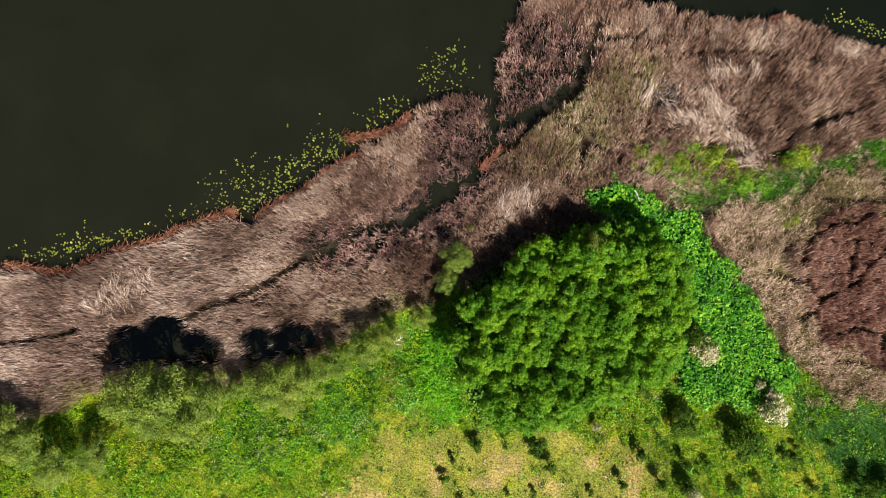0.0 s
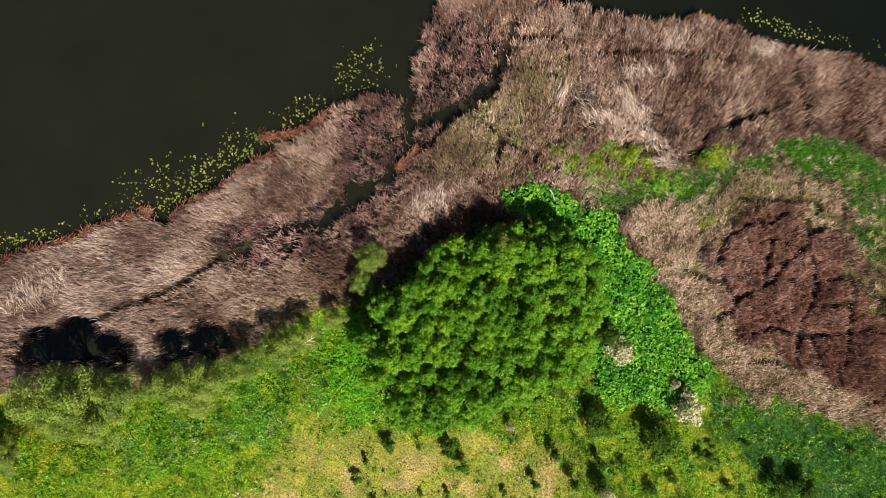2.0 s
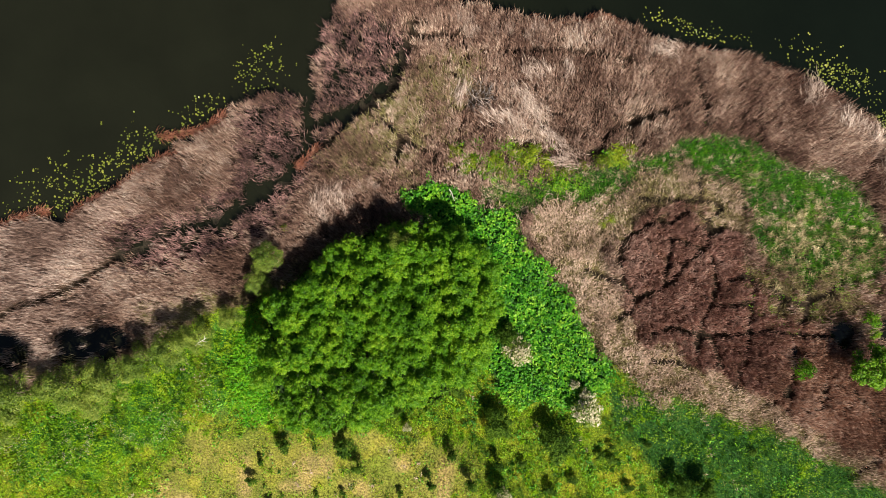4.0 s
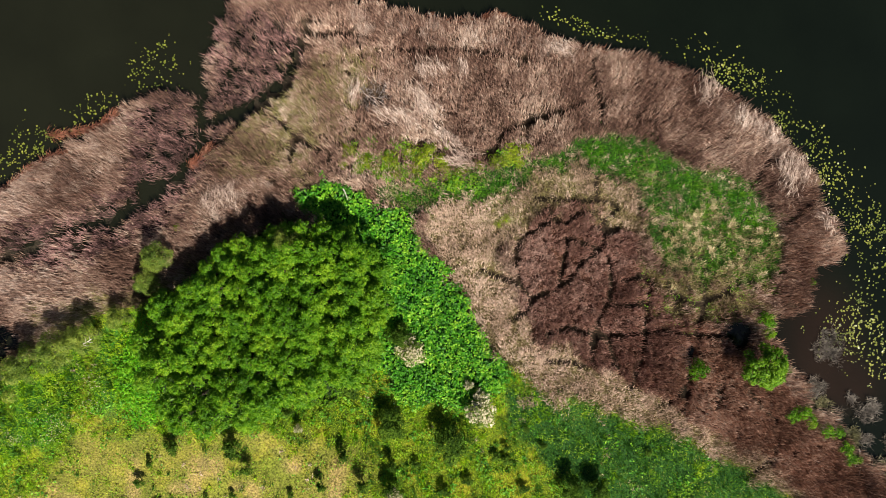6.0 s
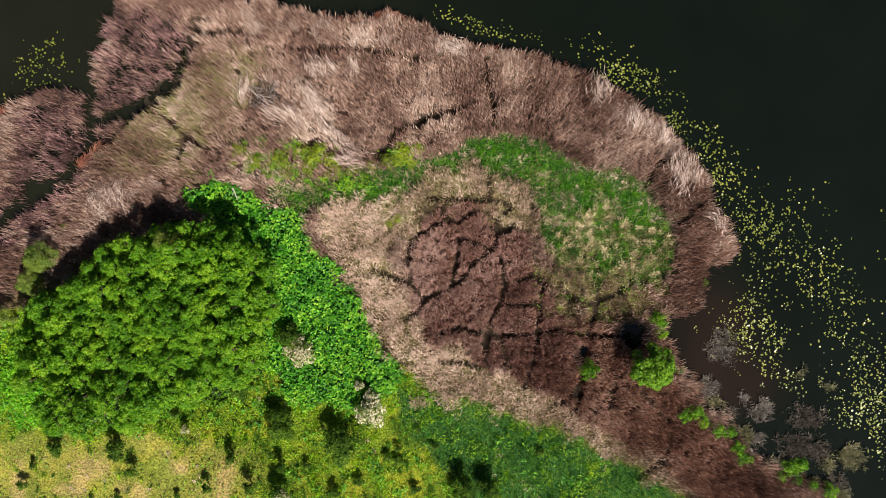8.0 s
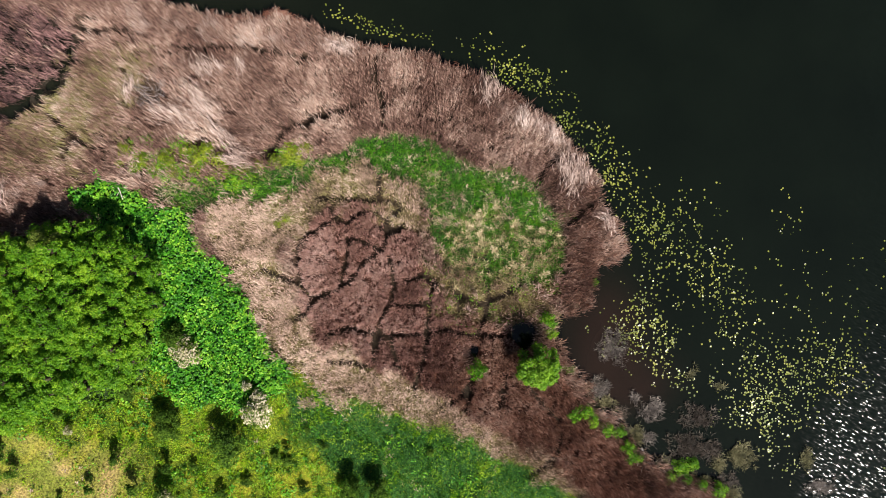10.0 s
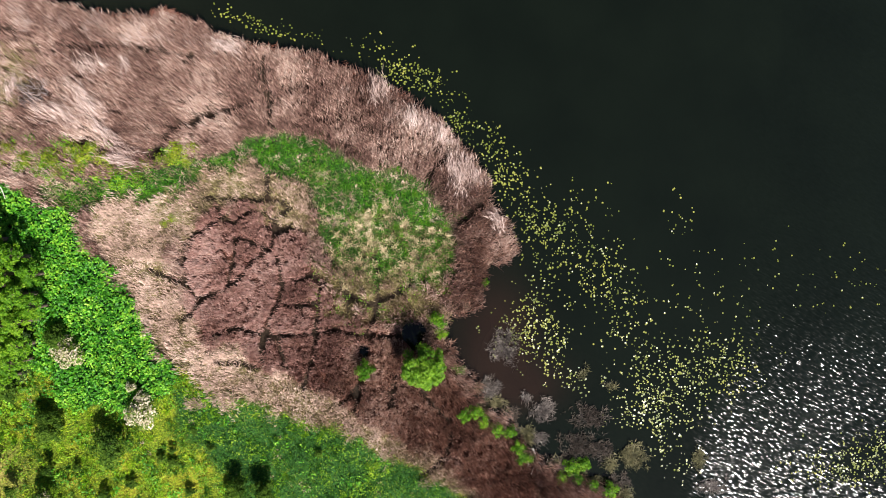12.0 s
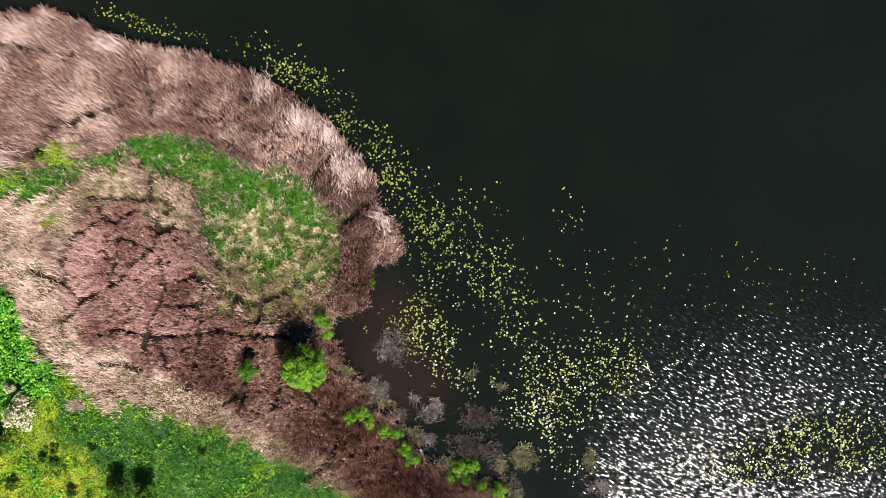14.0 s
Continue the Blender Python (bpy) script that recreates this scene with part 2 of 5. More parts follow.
# the same beside the north shore
LILIES_NORTH = [
    (7.8, 21.9, 0.6, 0.4, -20, 18), (10.5, 20.9, 1.2, 0.4, -15, 40), (12.6, 20.6, 1.1, 0.4, -10, 25), (15.3, 20, 0.8, 0.3, 0, 12), (21.2, 18.9, 1.3, 0.8, 0, 25), (23.6, 17.1, 1.1, 1.1, -30, 85),
    (25.7, 16.3, 1.2, 0.9, -20, 85), (27.5, 15.5, 1, 0.8, -30, 35), (29.1, 13.2, 0.6, 1, 0, 25), (29.9, 11.8, 1, 0.7, -45, 45), (32.1, 10.5, 1.1, 0.9, -40, 60), (33.3, 9.3, 1.1, 0.8, -40, 40),
    (34.7, 7.6, 1.1, 0.8, -40, 45), (34.6, 6, 1, 0.7, -40, 55), (33, 7.3, 0.5, 0.5, 0, 20),
]
# the same in the east bay
LILIES_EAST = [
    (37.2, 2, 1.6, 1.2, 0, 60), (40.1, 1.2, 1.9, 1.1, 0, 50), (37.2, -2.1, 1.2, 1.3, 0, 45), (40.9, -1.5, 1.9, 1.5, -20, 110), (43.9, -1.8, 1.1, 1.6, 0, 60), (44.5, -3.4, 0.7, 1.2, 0, 45),
    (36.6, -4.7, 1, 0.8, 0, 40), (42.6, -4.2, 1.6, 0.5, 0, 22), (46, -5.3, 1.1, 1.3, -40, 40), (44.9, -7.5, 0.8, 0.9, 0, 30), (46.9, -9.4, 1, 1.2, 0, 45), (36.6, -8, 1.6, 1.4, 0, 190),
    (35, -8, 1.1, 1.1, 0, 60), (39.1, -8.5, 0.8, 1.5, 0, 70),
]
# the same further out in the bay
LILIES_BAY = [
    (48, -11.3, 1.4, 1.2, 0, 65), (47.2, -14.5, 1.1, 1.2, 0, 80), (48.6, -15.6, 1.5, 1, 0, 120), (50.8, -13.2, 1.5, 1.7, 0, 110), (52.4, -11.3, 2, 1.5, 0, 80), (54.7, -12.1, 1.9, 1.5, 0, 110),
    (56.9, -10.8, 1.4, 1.7, 0, 80), (54.6, -9.7, 2, 1.2, 0, 40), (51.3, -16.2, 1.3, 0.6, 0, 40), (49.4, -18.1, 1.1, 0.8, 0, 30), (49.7, -19.4, 0.8, 0.4, 0, 12), (51.1, -21.1, 1, 1.2, 0, 25),
    (39.4, -11.8, 1.1, 0.7, -20, 50), (41.1, -12.9, 0.8, 0.4, -20, 15), (43.7, -12.4, 0.3, 0.3, 0, 8), (44.8, -14.8, 0.5, 0.8, 0, 15),
]
# the same on the far side of the rippled water
LILIES_FAR = [
    (70.4, -19.7, 2.3, 1.2, 10, 170), (73.8, -18.7, 2, 1.1, 10, 150), (76.4, -17.6, 2.3, 1, 10, 130), (68.1, -21.3, 1.5, 1, 0, 80), (72.6, -22, 2.6, 0.6, 0, 90), (78.1, -19.8, 1.9, 1.5, 0, 150),
    (64.7, -20.7, 1.7, 1, 0, 80), (82.4, -19.3, 2.7, 1.5, 0, 170), (61.9, -3.2, 7.5, 2.3, 0, 60), (73.2, -3.2, 6.4, 1.9, 0, 40), (53.5, -6.4, 3.2, 1.3, 0, 40), (48, -3.1, 3.2, 2.1, 0, 35),
    (51.3, 3.4, 1.1, 0.8, 0, 18),
]
# the same along the west shore, towards the headland
LILIES_WEST = [
    (-48.7, 8, 0.6, 0.5, 0, 10), (-46, 5.9, 1.3, 0.7, 20, 40), (-44.3, 7.5, 1.7, 1, 20, 100), (-45.2, 5.1, 1, 0.7, 20, 35), (-40.7, 9.1, 1.1, 1.2, 25, 90), (-39.1, 9.9, 1.1, 0.6, 20, 25),
    (-42.3, 8, 0.8, 0.8, 0, 20), (-35.9, 12, 1.2, 0.9, 20, 60), (-34.2, 13.7, 1, 0.5, 20, 25), (-37.9, 11, 0.6, 0.4, 0, 10), (-29.5, 16.9, 1.2, 1.2, 40, 70), (-28.1, 18.5, 0.8, 0.8, 0, 20),
    (-30.8, 15.8, 0.8, 0.8, 0, 20),
]
# the same off the tip of the headland
LILIES_TIP = [
    (36.1, 3.6, 1, 0.9, 0, 35), (38.5, 2.5, 1.5, 1, -20, 60), (37.2, 4.7, 2.1, 0.8, 0, 25), (41.7, 3.8, 1.5, 1.2, 0, 40),
]
# floating mats of dead stems: x, y, length, breadth, kind (0 dark, 1 grey, 2 olive, 3 straw)
ISLETS = [
    (34, -9.1, 1.2, 1.3, 1), (41.5, -11.7, 0.5, 0.6, 2), (44.2, -13.1, 0.4, 0.3, 2), (32.6, -13.2, 0.9, 0.9, 1), (36.1, -14.1, 0.4, 0.4, 1), (37.7, -15.4, 1.1, 1, 1),
    (42, -16.3, 1.6, 1.2, 0), (40.9, -18.7, 1.9, 1.2, 0), (38.8, -20.8, 1.5, 1.1, 0), (46.3, -19.9, 1.4, 1.1, 2), (44.2, -20.6, 0.6, 0.6, 2), (52.9, -20.2, 0.5, 1.3, 2),
    (54.1, -22.9, 1.5, 0.5, 1), (36.1, -17.5, 0.7, 1.2, 2), (43.1, -19.2, 1.3, 0.9, 0), (45, -22.2, 1.4, 0.8, 0), (39.9, -22.4, 1.1, 0.6, 1),
]
# low green shrubs on the east bank: x, y, radius, height
BANK_SHRUBS = [
    (27.6, -6.7, 0.68, 1.5), (28, -7.9, 0.52, 1.2), (32.1, -3.1, 0.36, 0.9), (30.2, -15.6, 0.62, 1.1), (31.3, -15.2, 0.62, 1.3), (32.1, -16.2, 0.57, 1),
    (33.3, -16.9, 0.62, 1.2), (34.5, -17.2, 0.57, 1.1), (35.3, -18.7, 0.62, 1.2), (36.2, -19.5, 0.57, 1), (40.4, -20.7, 0.73, 1.2), (41.7, -20.5, 0.62, 1.1),
    (39.4, -21.6, 0.52, 0.9), (42.4, -22.4, 0.52, 1), (44.1, -22.9, 0.73, 1.2), (41, -21.6, 0.57, 1), (29.7, -11.2, 0.52, 0.8), (36.9, -16.1, 0.47, 0.8),
    (35.5, -19.9, 0.42, 0.8),
]
# yellow-green bushes in the wet grass: x, y, radius, height
YELLOW_BUSHES = [
    (3.8, 8.9, 1.1, 1.3), (5.2, 9.3, 0.7, 1), (-4.5, 8.6, 1.2, 1.3), (-2.9, 8.1, 0.9, 1.2), (-7.4, 8.1, 1.1, 1.2), (-5.8, 8.9, 0.9, 1.1),
    (-11.3, 9, 0.8, 1.1), (-9.7, 8.1, 0.8, 1), (2.3, 8.1, 0.8, 1), (-27, 1.9, 0.5, 0.8), (-0.9, 7.3, 0.7, 0.8), (-8.7, 7.3, 0.7, 0.8),
    (-5, 7.6, 0.9, 1), (-6.9, 7, 0.8, 0.9), (-3.7, 9.3, 0.7, 1), (-10.5, 7.3, 0.7, 0.8), (3.1, 8.2, 0.7, 1), (4.5, 8, 0.6, 0.8),
    (-11.8, 7.8, 0.6, 0.8), (-2.4, 7.3, 0.7, 0.9), (0.7, 7.9, 0.6, 0.8), (3.3, 2.8, 0.6, 0.7), (2.5, 2.3, 0.5, 0.6),
]
# willows along the bank: x, y, radius, height
WILLOWS = [
    (-57.6, -13.4, 2.9, 6.6), (-54.0, -12.8, 3.3, 7.0), (-50.7, -13.0, 2.6, 6.2), (-56.0, -15.3, 2.4, 4.6), (-52.4, -15.4, 2.5, 4.8), (-45.2, -12.2, 2.5, 5.6), (-42.0, -11.6, 2.4, 5.2),
    (-43.8, -13.6, 2.0, 3.8), (-39.4, -10.2, 1.9, 4.6), (-36.6, -9.0, 2.0, 4.6), (-34.4, -7.9, 1.7, 4.2), (-31.6, -6.3, 1.3, 3.4), (-28.4, -0.9, 1.6, 3.6), (-29.2, -3.0, 1.4, 3.4),
    (-64.9, -20.0, 2.2, 3.0), (-67.7, -17.8, 2.4, 4.8), (-61.2, -18.8, 1.9, 2.8), (-70, -16.3, 2.6, 4.8), (-48.2, -12.6, 1.3, 3.6), (-71.7, -19.3, 2.6, 4.6),
]
# flowering hawthorns: x, y, radius, height
HAWTHORNS = [
    (-5.6, -9.4, 1.45, 2.4), (-0.2, -12.5, 0.5, 1.5), (0.7, -13.4, 0.6, 1.6), (0.9, -14.9, 1.5, 2.2), (-7, -22.2, 0.8, 1.6), (-15.6, -16.2, 0.45, 1.1),
]
# dark bushes: x, y, radius, height
BUSHES = [
    (-1.8, -17.8, 1.9, 2.6), (-7.1, -16.3, 1.4, 2.2), (-6.5, -7.9, 1.2, 2.4), (9.4, -22, 1.2, 2.3), (11.7, -22.1, 1.2, 2.3), (-7.6, -15.3, 1, 2),
]
# saplings in the meadow: x, y, radius, height
SAPLINGS = [
    (-21.1, -17.4, 0.8, 2), (-21.3, -18.2, 0.6, 1.5), (-20, -19.6, 0.55, 1.5), (-26.5, -17.8, 0.6, 1.1), (-27, -17.4, 0.4, 1), (-28.7, -19.1, 0.35, 0.8),
    (-29.5, -20.8, 0.5, 1), (-13.4, -21.2, 0.45, 1.3), (-9.8, -21.2, 0.6, 1.6), (-11.5, -18.7, 0.6, 1.4), (-7.2, -19.9, 0.5, 1.4), (-7.4, -21.7, 0.7, 1.6),
]
# very small shrubs: x, y, radius, height
SPRIGS = [
    (-16.2, -22.1, 0.35, 0.7), (-21.4, -22, 0.3, 0.6), (3.4, -18.5, 0.4, 0.8), (2.3, -19.3, 0.45, 0.9), (5.2, -16.8, 0.35, 0.6), (6.8, -18.4, 0.4, 0.7),
    (3.4, -19.7, 0.5, 0.8), (-0.3, -21.5, 0.5, 0.9), (-5, -19.9, 0.4, 0.8), (16.6, -19, 0.4, 0.7), (-11, -13.1, 0.9, 1.6), (-16.5, -14.9, 0.5, 1),
    (-27.9, -22.9, 0.4, 0.8), (-23.7, -22.2, 0.3, 0.5), (-2.4, -22.3, 0.5, 0.9), (5, -22.3, 0.5, 0.8),
]
# the round tree by the inlet: x, y, radius, height
LONE_TREES = [
    (26.3, -10.5, 2.4, 5.0),
]
# the small bush beside it
LONE_BUSHES = [
    (20.9, -11.1, 1, 2.3),
]

# ---- arithmetic of the plan ----
rng = np.random.default_rng(7)


def rounded(pts, closed=True, times=2):
    """Cuts the corners of an outline."""
    p = np.array(pts, float)
    for _ in range(times):
        q = np.roll(p, -1, 0) if closed else p[1:]
        a = p if closed else p[:-1]
        mixed = np.stack([0.75 * a + 0.25 * q, 0.25 * a + 0.75 * q], 1).reshape(-1, 2)
        p = mixed if closed else np.vstack([p[:1], mixed, p[-1:]])
    return p


def patchy(x, y, size, seed=0):
    """Smooth random values from -1 to 1, with patches of that size."""
    u, v = x / size + seed * 17.31, y / size - seed * 9.73
    i, j = np.floor(u).astype(np.int64), np.floor(v).astype(np.int64)
    a, b = u - i, v - j
    a, b = a * a * (3 - 2 * a), b * b * (3 - 2 * b)

    def corner(di, dj):
        h = (i + di) * 374761393 + (j + dj) * 668265263 + seed * 974711
        h = ((h ^ (h >> 13)) * 1274126177) & 0x7FFFFFFF
        return (h ^ (h >> 16)) % 65536 / 32768.0 - 1
    return (corner(0, 0) * (1 - a) + corner(1, 0) * a) * (1 - b) + (corner(0, 1) * (1 - a) + corner(1, 1) * a) * b


def to_line(p, x, y, closed=False):
    """Distance to a polyline."""
    best = np.full(x.shape, 1e9)
    for k in range(len(p) if closed else len(p) - 1):
        (ax, ay), (bx, by) = p[k], p[(k + 1) % len(p)]
        dx, dy = bx - ax, by - ay
        s = np.clip(((x - ax) * dx + (y - ay) * dy) / (dx * dx + dy * dy + 1e-9), 0, 1)
        best = np.minimum(best, (x - ax - s * dx) ** 2 + (y - ay - s * dy) ** 2)
    return np.sqrt(best)


def within(p, x, y):
    """Distance to an outline, positive inside it."""
    odd = np.zeros(x.shape, bool)
    for k in range(len(p)):
        (ax, ay), (bx, by) = p[k], p[(k + 1) % len(p)]
        if ay != by:
            odd ^= ((ay > y) != (by > y)) & (x < (bx - ax) * (y - ay) / (by - ay) + ax)
    d = to_line(p, x, y, True)
    return np.where(odd, d, -d)


def soft_step(v, a, b):
    s = np.clip((v - a) / (b - a), 0, 1)
    return s * s * (3 - 2 * s)


LAND = np.vstack([[(-2500, -700), (-600, -160), (-200, -35), (-110, -12)], rounded(SHORE_WEST, False, 1), rounded(SHORE_NORTH, False, 1),
                  rounded(SHORE_EAST, False, 1), [(120, -60), (400, -150), (2500, -500), (2500, -2500), (-2500, -2500)]])
SOUTH = np.array([(-2500, -720), (-600, -185), (-200, -50), (-110, -24), *BANK_FOOT, (-20, -2), (-10, -4), (-4, -11), (2.4, -11.0), (4.4, -11.7), (7, -13.2),
                  (11.3, -14.4), (15.5, -16.0), (19.7, -17.2), (23.4, -19.2), (27.2, -21.2), (30, -23.6), (34, -30), (60, -60), (400, -190), (2500, -560),
                  (2500, -2500), (-2500, -2500)])
DIKE = np.array([(-2500, -740), (-600, -190), (-200, -53), (-110, -26), *[(x, y - 1) for x, y in BANK_FOOT], (-24, -7), (-15, -12), (-8, -17), (4, -24),
                 (20, -34), (80, -90), (400, -210), (2500, -580), (2500, -2500), (-2500, -2500)])
ZONES = {"grove": rounded(GROVE), "nettles": rounded(NETTLES), "arc": rounded(GRASS_ARC), "tussocks": rounded(TUSSOCKS), "straw": rounded(STRAW),
         "core": rounded(CORE), "tan": rounded(TAN_TURF), "rough": rounded(ROUGH_GRASS), "olive": rounded(OLIVE_REEDS), "olive_east": rounded(OLIVE_EAST), "south": SOUTH, "land": LAND}
PALE_ZONES = [rounded(p) for p in PALE]
TRACKS = [rounded(p, False) for p in TRACKS_WEST + TRACKS_NORTH + TRACKS_CORE + TRACKS_SOUTH + TRACKS_SIDE]
FLOOD = rounded(FLOODED)
LUSH = rounded([(-52, -15), (-44, -13), (-36, -9), (-31, -6), (-28, -9), (-27, -13), (-29, -15), (-34, -14.5), (-39, -18), (-44, -22), (-52, -19)])


# distances worked out once on a 0.2 m raster and looked up from there
RX, RY, RSTEP = np.arange(-90, 90, 0.2), np.arange(-42, 36, 0.2), 0.2
RASTER = {}


def look_up(key, make, x, y):
    if len(x) < 3000:
        return make(x, y)
    if key not in RASTER:
        qx, qy = np.meshgrid(RX, RY)
        RASTER[key] = make(qx.ravel(), qy.ravel()).reshape(qx.shape)
    f = RASTER[key]
    u, v = np.clip((x - RX[0]) / RSTEP, 0, len(RX) - 1.001), np.clip((y - RY[0]) / RSTEP, 0, len(RY) - 1.001)
    i, j = u.astype(int), v.astype(int)
    a, b = u - i, v - j
    return (f[j, i] * (1 - a) + f[j, i + 1] * a) * (1 - b) + (f[j + 1, i] * (1 - a) + f[j + 1, i + 1] * a) * b


def near(key, p, x, y):
    """Distance into the outline p, from the raster."""
    return look_up(key, lambda qx, qy: within(p, qx, qy), x, y)


# last two: dark pits added as shadow north of inlet tree and bush
HOLES = [(-29.5, 5.0, 1.3), (-55.6, -7.2, 0.9), (-17.3, 11.4, 0.4), (-25.0, 12.6, 0.9), (-18.3, 14.9, 0.6), (-19.4, 14.1, 0.5), (-16.7, 16.8, 0.4), (-21.2, 12.6, 0.7), (-8.4, 18.4, 0.3), (25.3, -8.0, 1.25), (20.8, -9.4, 0.6)]
# shade put into the ground: dark pits where the tall willows' shadows fall
SHADOW_PITS = [(x - 0.28 * h, y + 0.56 * h, 0.6 * r + 0.5) for x, y, r, h in WILLOWS if h > 5.1 and x < -30]


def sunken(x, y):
    """1 in pools and in the pits sunk where tree shadows fall, part of it where the reeds stand in water."""
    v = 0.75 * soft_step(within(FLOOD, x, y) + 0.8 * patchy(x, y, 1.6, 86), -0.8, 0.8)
    for cx, cy, r in HOLES + SHADOW_PITS:
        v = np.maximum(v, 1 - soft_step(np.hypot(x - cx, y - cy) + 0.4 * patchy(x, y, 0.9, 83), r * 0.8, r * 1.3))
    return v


def height(x, y):
    """The ground's height: lake bed, reed bank just above the water, meadow on a low rise in the south-west."""
    far = np.abs(x).max() > 90
    d = within(LAND, x, y) if far else near("land", LAND, x, y)
    z = np.interp(d, [-4, -1, 0, 1.2, 4], [-1.2, -0.5, -0.03, 0.16, 0.3])
    z = z + 2.0 * soft_step(within(DIKE, x, y) if far else near("dike", DIKE, x, y), -1, 7) + 0.06 * patchy(x, y, 3.1, 4) * soft_step(d, 0, 3) + 0.03 * patchy(x, y, 0.9, 5) * soft_step(d, 0, 1)
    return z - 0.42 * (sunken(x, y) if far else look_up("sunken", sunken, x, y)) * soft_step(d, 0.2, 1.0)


def zone(name, x, y, ragged=0.5):
    """Distance into a zone of the plan, its edge made uneven."""
    p = ZONES[name]
    return (within if np.abs(x).max() > 90 else lambda o, u, v: near(name, o, u, v))(p, x + ragged * patchy(x, y, 1.7, 11) + 0.4 * ragged * patchy(x, y, 0.5, 12), y + ragged * patchy(x, y, 1.7, 13) + 0.4 * ragged * patchy(x, y, 0.5, 14))


# ---- materials ----
def material(name):
    m = bpy.data.materials.new(name)
    m.use_nodes = True
    return m, m.node_tree.nodes, m.node_tree.links, m.node_tree.nodes["Principled BSDF"]


def ramp(nodes, stops):
    r = nodes.new("ShaderNodeValToRGB")
    while len(r.color_ramp.elements) < len(stops):
        r.color_ramp.elements.new(0.5)
    for e, (at, c) in zip(r.color_ramp.elements, stops):
        e.position, e.color = at, (*c, 1)
    return r


def noise_node(nodes, links, scale, detail=3.0, world_space=True):
    n = nodes.new("ShaderNodeTexNoise")
    n.inputs["Scale"].default_value, n.inputs["Detail"].default_value = scale, detail
    if world_space:
        g = nodes.new("ShaderNodeNewGeometry")
        links.new(g.outputs["Position"], n.inputs["Vector"])
    return n


def blade_material(name, stops, patch=0.25, spread=0.5, translucent=0.25, rough=0.6, gloss=0.25, streak=None, each=0.0):
    """Stems and leaves: every blade its own tone, with broad patches over the stand."""
    m, nodes, links, shader = material(name)
    g = nodes.new("ShaderNodeNewGeometry")
    n, clump = noise_node(nodes, links, patch, 2), noise_node(nodes, links, 2.4, 2)
    if streak is not None:  # wisps of one tone that run the way the stems lean
        turn = nodes.new("ShaderNodeMapping")
        turn.vector_type = "TEXTURE"
        turn.inputs["Rotation"].default_value, turn.inputs["Scale"].default_value = (0, 0, radians(streak)), (0.55, 0.13, 0.4)
        links.new(g.outputs["Position"], turn.inputs["Vector"])
        links.new(turn.outputs["Vector"], clump.inputs["Vector"])
        clump.inputs["Scale"].default_value = 1.0
    both = nodes.new("ShaderNodeMath")
    both.operation = "ADD"
    links.new(n.outputs["Fac"], both.inputs[0])
    links.new(clump.outputs["Fac"], both.inputs[1])
    add = nodes.new("ShaderNodeMath")
    add.operation = "MULTIPLY_ADD"
    add.inputs[1].default_value = spread
    links.new(g.outputs["Random Per Island"], add.inputs[0])
    shift = nodes.new("ShaderNodeMapRange")
    shift.inputs["From Min"].default_value, shift.inputs["From Max"].default_value = 0.82, 1.18
    shift.inputs["To Min"].default_value, shift.inputs["To Max"].default_value = 0.0, 1.0 - spread
    links.new(both.outputs["Value"], shift.inputs["Value"])
    links.new(shift.outputs["Result"], add.inputs[2])
    r = ramp(nodes, stops)
    if each:  # every tree a tone of its own
        info, own = nodes.new("ShaderNodeObjectInfo"), nodes.new("ShaderNodeMapRange")
        own.inputs["To Min"].default_value, own.inputs["To Max"].default_value = -each, each
        links.new(info.outputs["Random"], own.inputs["Value"])
        sum_up = nodes.new("ShaderNodeMath")
        links.new(add.outputs["Value"], sum_up.inputs[0])
        links.new(own.outputs["Result"], sum_up.inputs[1])
        links.new(sum_up.outputs["Value"], r.inputs["Fac"])
    else:
        links.new(add.outputs["Value"], r.inputs["Fac"])
    links.new(r.outputs["Color"], shader.inputs["Base Color"])
    shader.inputs["Roughness"].default_value = rough
    shader.inputs["Specular IOR Level"].default_value = gloss
    if translucent:
        t, mix = nodes.new("ShaderNodeBsdfTranslucent"), nodes.new("ShaderNodeMixShader")
        mix.inputs["Fac"].default_value = translucent
        links.new(r.outputs["Color"], t.inputs["Color"])
        links.new(shader.outputs["BSDF"], mix.inputs[1])
        links.new(t.outputs["BSDF"], mix.inputs[2])
        links.new(mix.outputs["Shader"], nodes["Material Output"].inputs["Surface"])
    return m


def bark_material(name, dark, light):
    m, nodes, links, shader = material(name)
    n = noise_node(nodes, links, 9)
    r = ramp(nodes, [(0.3, dark), (0.7, light)])
    links.new(n.outputs["Fac"], r.inputs["Fac"])
    links.new(r.outputs["Color"], shader.inputs["Base Color"])
    b = nodes.new("ShaderNodeBump")
    b.inputs["Strength"].default_value, b.inputs["Distance"].default_value = 0.6, 0.02
    links.new(n.outputs["Fac"], b.inputs["Height"])
    links.new(b.outputs["Normal"], shader.inputs["Normal"])
    shader.inputs["Roughness"].default_value = 0.85
    return m


